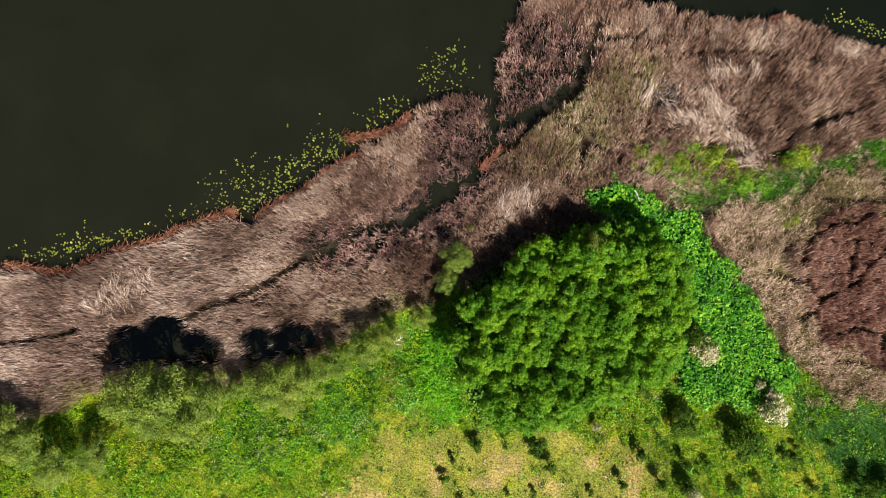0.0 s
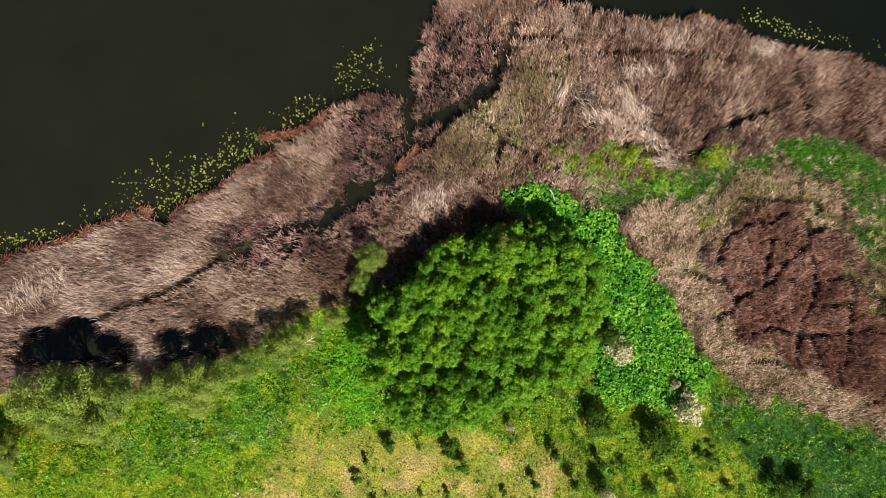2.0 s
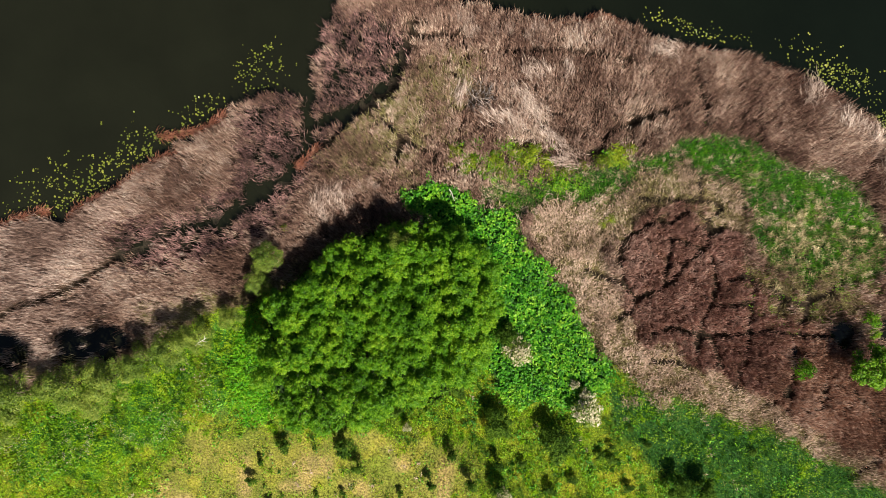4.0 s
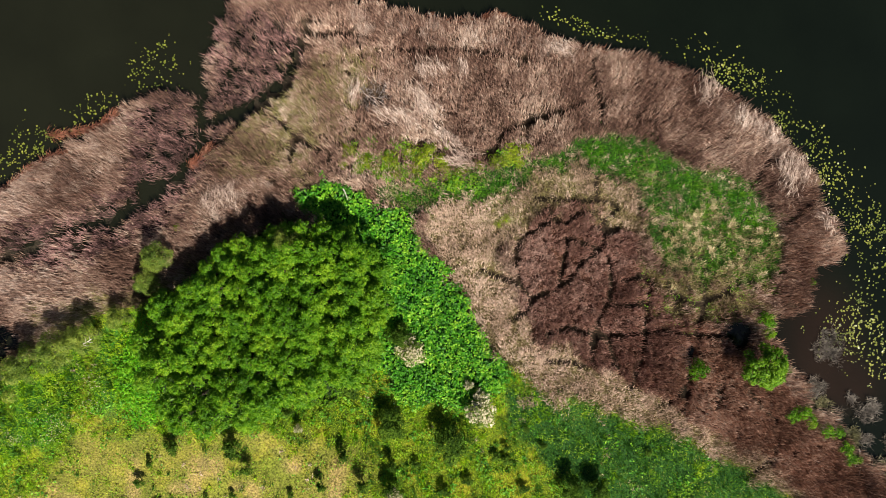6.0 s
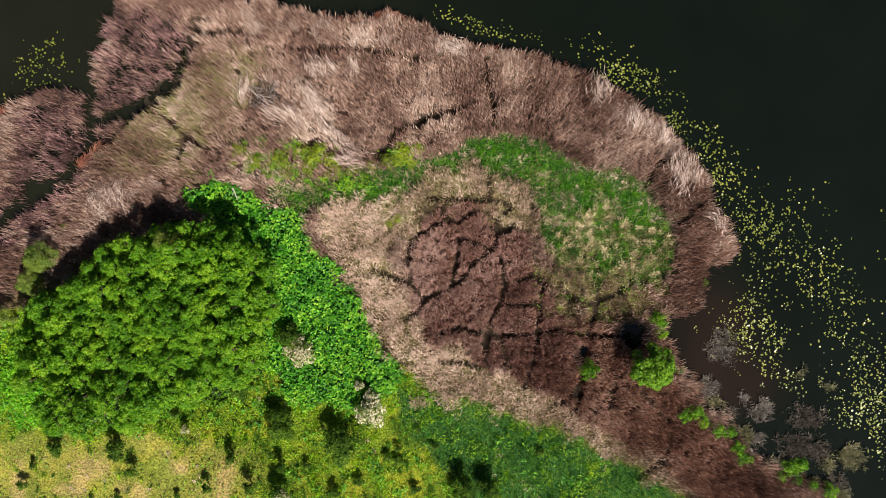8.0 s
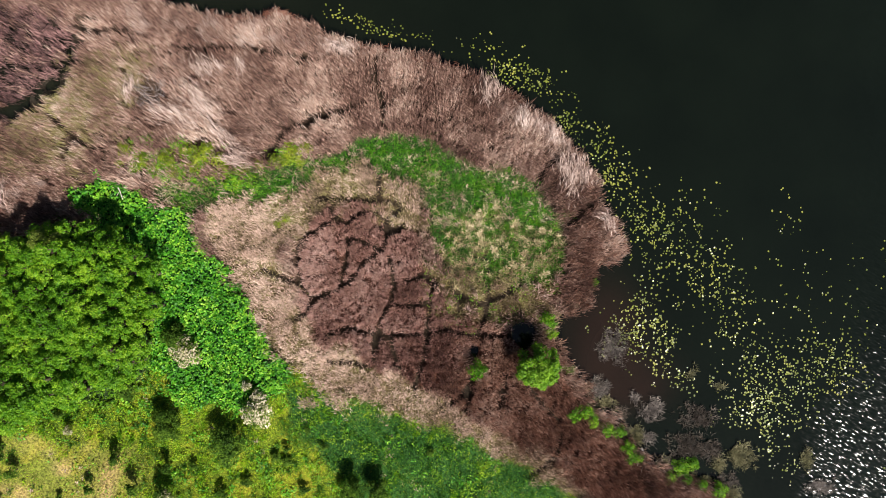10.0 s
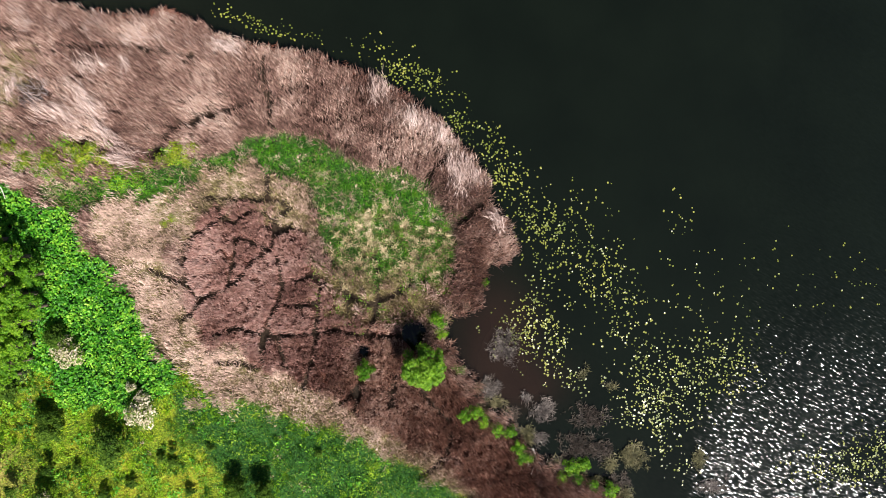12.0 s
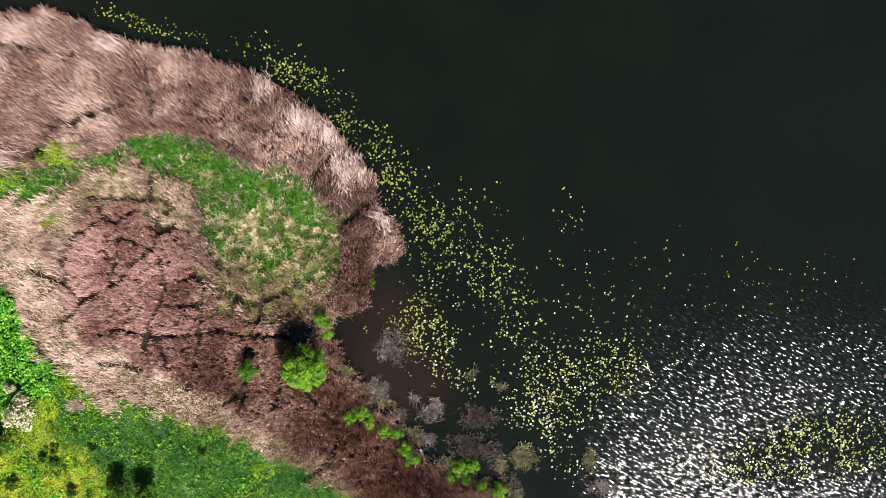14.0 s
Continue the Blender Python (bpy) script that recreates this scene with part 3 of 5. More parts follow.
def ground_material():
    """Soil, litter and short turf; the kind of cover at each place is in the sheet's attribute."""
    m, nodes, links, shader = material("soil_and_turf")
    cover = nodes.new("ShaderNodeAttribute")
    cover.attribute_name = "cover"
    fine, broad = noise_node(nodes, links, 6, 6), noise_node(nodes, links, 0.7, 4)
    r1, r2 = ramp(nodes, [(0.3, (0.25, 0.25, 0.25)), (0.7, (1.7, 1.7, 1.7))]), ramp(nodes, [(0.3, (0.7, 0.75, 0.7)), (0.7, (1.25, 1.2, 1.1))])
    links.new(fine.outputs["Fac"], r1.inputs["Fac"])
    links.new(broad.outputs["Fac"], r2.inputs["Fac"])
    last = cover.outputs["Color"]
    for r in (r1, r2):
        mul = nodes.new("ShaderNodeMixRGB")
        mul.blend_type = "MULTIPLY"
        mul.inputs["Fac"].default_value = 1
        links.new(last, mul.inputs["Color1"])
        links.new(r.outputs["Color"], mul.inputs["Color2"])
        last = mul.outputs["Color"]
    links.new(last, shader.inputs["Base Color"])
    b = nodes.new("ShaderNodeBump")
    b.inputs["Strength"].default_value, b.inputs["Distance"].default_value = 0.8, 0.08
    links.new(fine.outputs["Fac"], b.inputs["Height"])
    links.new(b.outputs["Normal"], shader.inputs["Normal"])
    shader.inputs["Roughness"].default_value = 0.95
    shader.inputs["Specular IOR Level"].default_value = 0.1
    return m


RIPPLE = 1.85  # steepness of the wind ripples


def water_material():
    """Dark peaty lake water; brown with silt in the shallow inlet, smooth in the lee of the reeds, wind-rippled in the open bay."""
    m, nodes, links, shader = material("lake_water")
    state = nodes.new("ShaderNodeAttribute")
    state.attribute_name = "state"
    parts = nodes.new("ShaderNodeSeparateColor")
    links.new(state.outputs["Color"], parts.inputs["Color"])
    colour = nodes.new("ShaderNodeMixRGB")
    colour.inputs["Color2"].default_value = (0.0125, 0.0072, 0.005, 1)
    depth = nodes.new("ShaderNodeMixRGB")
    depth.inputs["Color1"].default_value, depth.inputs["Color2"].default_value = (0.0027, 0.0041, 0.0023, 1), (0.0074, 0.0080, 0.0046, 1)
    links.new(parts.outputs["Blue"], depth.inputs["Fac"])
    links.new(depth.outputs["Color"], colour.inputs["Color1"])
    links.new(parts.outputs["Red"], colour.inputs["Fac"])
    murk, tone = noise_node(nodes, links, 0.12, 3), ramp(nodes, [(0.3, (0.85, 0.85, 0.85)), (0.7, (1.15, 1.15, 1.15))])
    links.new(murk.outputs["Fac"], tone.inputs["Fac"])
    mul = nodes.new("ShaderNodeMixRGB")
    mul.blend_type = "MULTIPLY"
    mul.inputs["Fac"].default_value = 1
    links.new(colour.outputs["Color"], mul.inputs["Color1"])
    links.new(tone.outputs["Color"], mul.inputs["Color2"])
    links.new(mul.outputs["Color"], shader.inputs["Base Color"])
    shader.inputs["IOR"].default_value = 1.33
    gloss = nodes.new("ShaderNodeMapRange")  # calm water is smooth, rippled water rough
    gloss.inputs["From Min"].default_value, gloss.inputs["To Min"].default_value, gloss.inputs["To Max"].default_value = 0.1, 0.05, 0.17
    links.new(parts.outputs["Green"], gloss.inputs["Value"])
    links.new(gloss.outputs["Result"], shader.inputs["Roughness"])
    g = nodes.new("ShaderNodeNewGeometry")
    turn = nodes.new("ShaderNodeMapping")
    turn.vector_type = "TEXTURE"
    turn.inputs["Rotation"].default_value = (0, 0, radians(-29))
    turn.inputs["Scale"].default_value = (0.66, 0.14, 1)
    links.new(g.outputs["Position"], turn.inputs["Vector"])
    wave = nodes.new("ShaderNodeTexNoise")
    wave.inputs["Scale"].default_value, wave.inputs["Detail"].default_value, wave.inputs["Roughness"].default_value = 1.0, 2, 0.55
    links.new(turn.outputs["Vector"], wave.inputs["Vector"])
    slope = nodes.new("ShaderNodeSeparateColor")
    links.new(wave.outputs["Color"], slope.inputs["Color"])

    def calc(kind, one, two):
        node = nodes.new("ShaderNodeMath")
        node.operation = kind
        for k, v in enumerate((one, two)):
            if isinstance(v, (int, float)):
                node.inputs[k].default_value = v
            else:
                links.new(v, node.inputs[k])
        return node.outputs["Value"]
    # the slope across the crests is steep, that along them slight
    across = calc("MULTIPLY", calc("MULTIPLY", calc("SUBTRACT", slope.outputs["Red"], 0.5), RIPPLE), parts.outputs["Green"])
    along = calc("MULTIPLY", calc("MULTIPLY", calc("SUBTRACT", slope.outputs["Green"], 0.5), RIPPLE * 0.55), parts.outputs["Green"])
    tilt = nodes.new("ShaderNodeCombineXYZ")
    links.new(calc("ADD", calc("MULTIPLY", across, 0.42), calc("MULTIPLY", along, 0.907)), tilt.inputs["X"])
    links.new(calc("ADD", calc("MULTIPLY", across, 0.907), calc("MULTIPLY", along, -0.42)), tilt.inputs["Y"])
    tilt.inputs["Z"].default_value = 1
    unit = nodes.new("ShaderNodeVectorMath")
    unit.operation = "NORMALIZE"
    links.new(tilt.outputs["Vector"], unit.inputs[0])
    links.new(unit.outputs["Vector"], shader.inputs["Normal"])
    return m


GROUND, WATER = ground_material(), water_material()
REED = blade_material("dry_reed", [(0.0, (0.043, 0.022, 0.017)), (0.35, (0.163, 0.091, 0.071)), (0.7, (0.365, 0.242, 0.194)), (1.0, (0.645, 0.528, 0.447))], translucent=0.08, spread=0.36, streak=-38)
REED_EAST = blade_material("pinkish_reed", [(0.0, (0.048, 0.024, 0.019)), (0.35, (0.181, 0.101, 0.079)), (0.7, (0.405, 0.269, 0.215)), (1.0, (0.716, 0.586, 0.496))], translucent=0.08, spread=0.36, streak=-38)
REED_LIGHT = blade_material("pale_dry_reed", [(0.0, (0.061, 0.037, 0.031)), (0.35, (0.221, 0.140, 0.117)), (0.7, (0.410, 0.296, 0.255)), (1.0, (0.684, 0.575, 0.515))], translucent=0.08, spread=0.36, streak=-16)
REED_RUSSET = blade_material("russet_reed", [(0.0, (0.080, 0.037, 0.026)), (0.45, (0.324, 0.179, 0.129)), (0.8, (0.528, 0.356, 0.282)), (1.0, (0.718, 0.606, 0.529))], translucent=0.08, spread=0.36, streak=-60)
REED_GREY = blade_material("grey_reed", [(0.0, (0.032, 0.019, 0.019)), (0.5, (0.133, 0.072, 0.070)), (1.0, (0.535, 0.312, 0.297))], translucent=0.08, spread=0.36, streak=-30)
REED_OLIVE = blade_material("olive_reed", [(0.0, (0.072, 0.054, 0.027)), (0.4, (0.216, 0.162, 0.095)), (0.75, (0.198, 0.190, 0.052)), (1.0, (0.468, 0.389, 0.279))], translucent=0.08, spread=0.36, streak=-40)
REED_DARK = blade_material("dark_reed", [(0.0, (0.088, 0.042, 0.033)), (0.4, (0.290, 0.154, 0.125)), (0.75, (0.484, 0.299, 0.251)), (1.0, (0.704, 0.537, 0.475))], translucent=0.08, spread=0.36, streak=-70)
REED_PALE = blade_material("bleached_reed", [(0.0, (0.202, 0.136, 0.112)), (0.5, (0.442, 0.331, 0.285)), (1.0, (0.699, 0.589, 0.534))], rough=0.5, streak=-48)
STRAW_BLADE = blade_material("straw_sedge", [(0.0, (0.161, 0.109, 0.076)), (0.4, (0.419, 0.295, 0.226)), (0.8, (0.624, 0.469, 0.380)), (1.0, (0.781, 0.635, 0.532))], translucent=0.08, spread=0.36, streak=-55)
RUST_BLADE = blade_material("rust_sedge", [(0.0, (0.090, 0.031, 0.019)), (0.6, (0.328, 0.126, 0.081)), (1.0, (0.508, 0.297, 0.218))])
TUSSOCK_BLADE = blade_material("tussock_straw", [(0.0, (0.22, 0.17, 0.085)), (0.5, (0.46, 0.38, 0.22)), (1.0, (0.70, 0.60, 0.41))], translucent=0.1)
GRASS_DEEP = blade_material("deep_green_grass", [(0.0, (0.014, 0.07, 0.003)), (0.5, (0.04, 0.19, 0.005)), (1.0, (0.14, 0.34, 0.012))], translucent=0.35)
GRASS_BRIGHT = blade_material("bright_grass", [(0.0, (0.03, 0.12, 0.004)), (0.5, (0.085, 0.27, 0.008)), (1.0, (0.24, 0.42, 0.03))], translucent=0.35)
GRASS_ROUGH = blade_material("rough_grass", [(0.0, (0.012, 0.05, 0.006)), (0.5, (0.035, 0.14, 0.01)), (0.9, (0.12, 0.26, 0.02)), (1.0, (0.35, 0.30, 0.12))], translucent=0.3)
GRASS_YELLOW = blade_material("yellow_green_turf", [(0.0, (0.064, 0.148, 0.005)), (0.4, (0.265, 0.382, 0.011)), (0.8, (0.466, 0.509, 0.019)), (1.0, (0.636, 0.509, 0.138))], translucent=0.3)
GRASS_TAN = blade_material("tan_turf", [(0.0, (0.11, 0.11, 0.02)), (0.5, (0.30, 0.26, 0.075)), (1.0, (0.50, 0.40, 0.17))], translucent=0.2)
GRASS_LUSH = blade_material("lush_grass", [(0.0, (0.05, 0.17, 0.004)), (0.5, (0.22, 0.44, 0.008)), (1.0, (0.48, 0.60, 0.02))], translucent=0.35)
NETTLE = blade_material("nettle_leaf", [(0.0, (0.012, 0.070, 0.004)), (0.5, (0.055, 0.25, 0.010)), (1.0, (0.27, 0.50, 0.035))], patch=0.6, translucent=0.3, rough=0.5)
LEAF_ALDER = blade_material("alder_leaf", [(0.0, (0.035, 0.122, 0.004)), (0.5, (0.095, 0.254, 0.007)), (1.0, (0.270, 0.445, 0.022))], patch=0.35, translucent=0.48, rough=0.5, each=0.16)
LEAF_WILLOW = blade_material("willow_leaf", [(0.0, (0.026, 0.060, 0.006)), (0.5, (0.099, 0.158, 0.016)), (1.0, (0.246, 0.295, 0.048))], patch=0.35, translucent=0.2, rough=0.5, each=0.12)
LEAF_FRESH = blade_material("fresh_leaf", [(0.0, (0.03, 0.10, 0.004)), (0.5, (0.085, 0.21, 0.006)), (1.0, (0.20, 0.35, 0.02))], patch=0.35, translucent=0.4, rough=0.5)
LEAF_WEED = blade_material("weed_leaf", [(0.0, (0.051, 0.145, 0.004)), (0.5, (0.145, 0.306, 0.009)), (1.0, (0.340, 0.468, 0.025))], patch=0.35, translucent=0.35, rough=0.5)
LEAF_LUSH = blade_material("lush_leaf", [(0.0, (0.03, 0.16, 0.003)), (0.5, (0.09, 0.34, 0.006)), (1.0, (0.26, 0.52, 0.02))], patch=0.5, translucent=0.35, rough=0.5)
LEAF_YELLOW = blade_material("yellow_green_leaf", [(0.0, (0.05, 0.09, 0.004)), (0.5, (0.15, 0.22, 0.008)), (1.0, (0.30, 0.36, 0.025))], patch=0.35, translucent=0.35, rough=0.5)
LEAF_BRAMBLE = blade_material("bramble_leaf", [(0.0, (0.041, 0.123, 0.003)), (0.5, (0.123, 0.271, 0.007)), (1.0, (0.295, 0.410, 0.025))], patch=0.35, translucent=0.35, rough=0.5)
LEAF_DARK = blade_material("dark_leaf", [(0.0, (0.012, 0.034, 0.004)), (0.5, (0.040, 0.088, 0.008)), (1.0, (0.11, 0.19, 0.018))], patch=0.35, translucent=0.3, rough=0.7, gloss=0.08)
BLOSSOM = blade_material("hawthorn_blossom", [(0.0, (0.258, 0.232, 0.130)), (0.5, (0.404, 0.357, 0.230)), (1.0, (0.585, 0.531, 0.389))], translucent=0.2)
PAD = blade_material("lily_pad", [(0.0, (0.040, 0.059, 0.009)), (0.5, (0.110, 0.126, 0.013)), (1.0, (0.229, 0.225, 0.044))], translucent=0.0, rough=0.3, gloss=0.8)
STICK = blade_material("dead_stems", [(0.0, (0.014, 0.011, 0.008)), (0.6, (0.046, 0.035, 0.026)), (1.0, (0.130, 0.102, 0.081))], translucent=0.0)
STICK_GREY = blade_material("grey_stems", [(0.0, (0.031, 0.026, 0.023)), (0.6, (0.104, 0.088, 0.076)), (1.0, (0.245, 0.214, 0.190))], translucent=0.0)
MAT_OLIVE = blade_material("olive_stems", [(0.0, (0.035, 0.035, 0.018)), (0.6, (0.10, 0.095, 0.04)), (1.0, (0.24, 0.21, 0.12))], translucent=0.0)
PALE_WOOD = bark_material("bleached_wood", (0.38, 0.34, 0.30), (0.66, 0.62, 0.57))
BARK, GREY_BARK = bark_material("bark", (0.03, 0.022, 0.015), (0.12, 0.09, 0.06)), bark_material("grey_dead_wood", (0.075, 0.062, 0.062), (0.30, 0.255, 0.25))


# ---- mesh makers ----
def mesh_of(name, co, sizes, index, mat):
    """A mesh from arrays of points, face sizes and corners."""
    me = bpy.data.meshes.new(name)
    me.vertices.add(len(co))
    me.vertices.foreach_set("co", np.ascontiguousarray(co, np.float32).ravel())
    me.loops.add(len(index))
    me.loops.foreach_set("vertex_index", np.ascontiguousarray(index, np.int32))
    me.polygons.add(len(sizes))
    me.polygons.foreach_set("loop_start", np.concatenate([[0], np.cumsum(sizes)[:-1]]).astype(np.int32))
    me.update(calc_edges=True)
    me.materials.append(mat)
    return me


def blade_mesh(name, foot, way, lean, length, width, mat, droop=0.5, twist=None):
    """Many blades: each a strip that rises from its foot, leans towards way (radians) and droops towards the tip."""
    n = len(foot)
    twist = rng.uniform(-0.9, 0.9, n) if twist is None else twist
    out = np.stack([np.cos(way), np.sin(way), np.zeros(n)], 1)
    side = np.stack([-np.sin(way + twist), np.cos(way + twist), np.zeros(n)], 1) * (width / 2)[:, None]
    up = np.array([0, 0, 1.0])
    a1, a2 = lean * (1 - 0.4 * droop), np.minimum(lean * (1 + droop), 1.7)
    mid = foot + (out * np.sin(a1)[:, None] + up * np.cos(a1)[:, None]) * (length * 0.55)[:, None]
    tip = mid + (out * np.sin(a2)[:, None] + up * np.cos(a2)[:, None]) * (length * 0.45)[:, None]
    co = np.stack([foot, mid + side, mid - side, tip], 1).reshape(-1, 3)
    k = np.arange(n)[:, None] * 4
    index = (k + np.array([0, 1, 2, 1, 3, 2])).ravel()
    return mesh_of(name, co, np.full(2 * n, 3), index, mat)


def leaf_arrays(centre, normal, size, narrow=0.6):
    """Pointed leaves, folded a little along the middle: arrays for mesh_of."""
    n = len(centre)
    normal = normal / np.linalg.norm(normal, axis=1, keepdims=True)
    a = np.cross(normal, rng.normal(size=(n, 3)))
    a /= np.linalg.norm(a, axis=1, keepdims=True) + 1e-9
    b = np.cross(normal, a)
    s = size[:, None]
    co = np.stack([centre - a * s * 0.5, centre + b * s * narrow * 0.5 + normal * s * 0.12, centre + a * s * 0.5, centre - b * s * narrow * 0.5 + normal * s * 0.12], 1).reshape(-1, 3)
    k = np.arange(n)[:, None] * 4
    return co, np.full(2 * n, 3), (k + np.array([0, 1, 2, 0, 2, 3])).ravel()


def tubes(name, runs, mat, sides=6):
    """Tapered tubes along runs of (x, y, z, radius)."""
    co, sizes, index = [], [], []
    for run in runs:
        first = len(co)
        for q, (x, y, z, r) in enumerate(run):
            p, o = Vector(run[max(q - 1, 0)][:3]), Vector(run[min(q + 1, len(run) - 1)][:3])
            d = (o - p).normalized()
            u = d.cross(Vector((0.3, 0.9, 0.2))).normalized()
            v = d.cross(u)
            for k in range(sides):
                c = Vector((x, y, z)) + (u * math.cos(math.tau * k / sides) + v * math.sin(math.tau * k / sides)) * r
                co.append(tuple(c))
        for q in range(len(run) - 1):
            for k in range(sides):
                a, b = first + q * sides + k, first + q * sides + (k + 1) % sides
                index += [a, b, b + sides, a + sides]
                sizes.append(4)
        index += [first + (len(run) - 1) * sides + k for k in range(sides)]
        sizes.append(sides)
    return mesh_of(name, np.array(co), np.array(sizes), np.array(index), mat)


def part(name, me, parent, label=""):
    ob = new(name, me)
    ob.parent = parent
    return tagged(ob, label)


def stuff(name, me, label, category, group=""):
    return tagged(new(name, me), label, category, group, "stuff")


def scatter(per_m2, box, keep):
    """Random feet on the ground inside box where keep(x, y) is a density from 0 to 1."""
    x0, y0, x1, y1 = box
    n = int(per_m2 * (x1 - x0) * (y1 - y0))
    x, y = rng.uniform(x0, x1, n), rng.uniform(y0, y1, n)
    ok = rng.uniform(size=n) < keep(x, y)
    x, y = x[ok], y[ok]
    return np.stack([x, y, height(x, y) - 0.02], 1)


# ---- the ground: one sheet with the lake bed, out to the horizon ----
def grid_lines(lo, hi, step, far):
    inner = np.arange(lo, hi + 0.01, step)
    left = lo - np.geomspace(2, far, 14)[::-1]
    return np.concatenate([left, inner, hi + np.geomspace(2, far, 14)])


def sheet(xs, ys, z):
    gx, gy = np.meshgrid(xs, ys)
    x, y = gx.ravel(), gy.ravel()
    co = np.stack([x, y, z(x, y)], 1)
    i, j = np.meshgrid(np.arange(len(xs) - 1), np.arange(len(ys) - 1))
    a = (j * len(xs) + i).ravel()
    return co, np.full(len(a), 4), np.stack([a, a + 1, a + 1 + len(xs), a + len(xs)], 1).ravel()


co, sizes, index = sheet(grid_lines(-84, 76, 0.35, 2300), grid_lines(-34, 29, 0.35, 2300), height)
me = mesh_of("ground", co, sizes, index, GROUND)
gx, gy = co[:, 0], co[:, 1]
cover = np.tile([0.080, 0.054, 0.042], (len(gx), 1))


def lay(colour, amount):
    global cover
    cover = cover * (1 - amount[:, None]) + np.array(colour) * amount[:, None]


def into(name, edge=0.4):
    return soft_step(zone(name, gx, gy), -edge, edge)


lay((0.075, 0.115, 0.010), into("south"))
lay((0.05, 0.15, 0.02), soft_step(within(LUSH, gx + patchy(gx, gy, 1.3, 31), gy + patchy(gx, gy, 1.3, 32)), -1, 1))
mottle = into("south") * soft_step(patchy(gx, gy, 1.1, 91) + 0.5 * patchy(gx, gy, 0.6, 92), 0.15, 0.6)
lay((0.028, 0.075, 0.006), 0.75 * mottle)
mottle = into("south") * soft_step(patchy(gx, gy, 1.4, 93) + 0.5 * patchy(gx, gy, 0.6, 94), 0.2, 0.7)
lay((0.21, 0.20, 0.02), 0.7 * mottle)
lay((0.20, 0.175, 0.045), into("tan", 1.5) * (0.6 + 0.4 * patchy(gx, gy, 2.5, 21)))
lay((0.27, 0.19, 0.09), into("tan", 1.0) * soft_step(patchy(gx, gy, 1.8, 22), 0.1, 0.7) * 0.7)
lay((0.025, 0.075, 0.018), into("rough"))
lay((0.10, 0.075, 0.04), into("straw"))
lay((0.085, 0.07, 0.03), into("olive_east"))
lay((0.075, 0.035, 0.026), into("core"))
lay((0.022, 0.05, 0.012), into("arc", 0.9))
lay((0.09, 0.085, 0.035), into("tussocks", 1.2) * soft_step(patchy(gx, gy, 1.1, 97), -0.5, 0.4))
lay((0.012, 0.045, 0.010), into("nettles"))
lay((0.02, 0.04, 0.012), into("grove"))
lay((0.020, 0.014, 0.010), 1 - soft_step(np.min([to_line(p, gx + 0.15 * patchy(gx, gy, 1.4, 49), gy + 0.15 * patchy(gx, gy, 1.4, 50)) for p in TRACKS], 0), 0.2, 0.5))
lay((0.022, 0.018, 0.014), soft_step(within(FLOOD, gx, gy), -1.5, 1.0))
lay((0.03, 0.022, 0.016), soft_step(-within(LAND, gx, gy), -0.3, 0.6))
attr = me.color_attributes.new("cover", "FLOAT_COLOR", "POINT")
attr.data.foreach_set("color", np.concatenate([cover, np.ones((len(gx), 1))], 1).astype(np.float32).ravel())
tagged(new("ground", me), "reed bank and meadow soil with turf and litter", "ground", kind="structure")

# ---- the lake ----
co, sizes, index = sheet(grid_lines(-84, 84, 0.8, 2300), grid_lines(-40, 40, 0.8, 2300), lambda x, y: np.zeros(len(x)))
me = mesh_of("water", co, sizes, index, WATER)
wx, wy = co[:, 0], co[:, 1]
silt = np.clip(np.exp(-(((wx - 33.0) / 3.4) ** 2 + ((wy + 9.0) / 5.0) ** 2)) * 1.3 + np.exp(-(((wx - 36.0) / 3.6) ** 2 + ((wy + 12.8) / 2.2) ** 2)), 0, 1) * (0.85 + 0.15 * patchy(wx, wy, 3, 41))
rip = soft_step(wx + 0.8 * patchy(wx, wy, 3, 42) - 4.5 * soft_step(wy, -17, -9), 50.8, 54.5) * (0.85 + 0.3 * soft_step(wx, 55, 75))
for px, py, along, across, turn, many in LILIES_FAR:  # dense pads calm the ripples
    if many > 75 and px > 66:
        c, s = math.cos(radians(turn)), math.sin(radians(turn))
        u, v = (wx - px) * c + (wy - py) * s, (wy - py) * c - (wx - px) * s
        rip *= 1 - 0.6 * np.exp(-0.5 * ((u / along) ** 2 + (v / across) ** 2))
rip = np.maximum(0.10, rip * (0.30 + 0.70 * soft_step(-wy, -3, 14) + 0.1 * soft_step(-wy, 15, 24)))
attr = me.color_attributes.new("state", "FLOAT_COLOR", "POINT")
peat = soft_step(-wx + 6 * patchy(wx, wy, 25, 43), -25, 40)
attr.data.foreach_set("color", np.stack([silt, rip, peat, 1 + 0 * rip], 1).astype(np.float32).ravel())
tagged(new("water", me), "dark peaty lake water, rippled in the open bay", "water", kind="structure")

# ---- reeds, sedge, grass ----
HEAP = (-8.9, 14.2)
WEST, EAST = (-84, -26, -24, 27), (-24, -26, 48, 27)


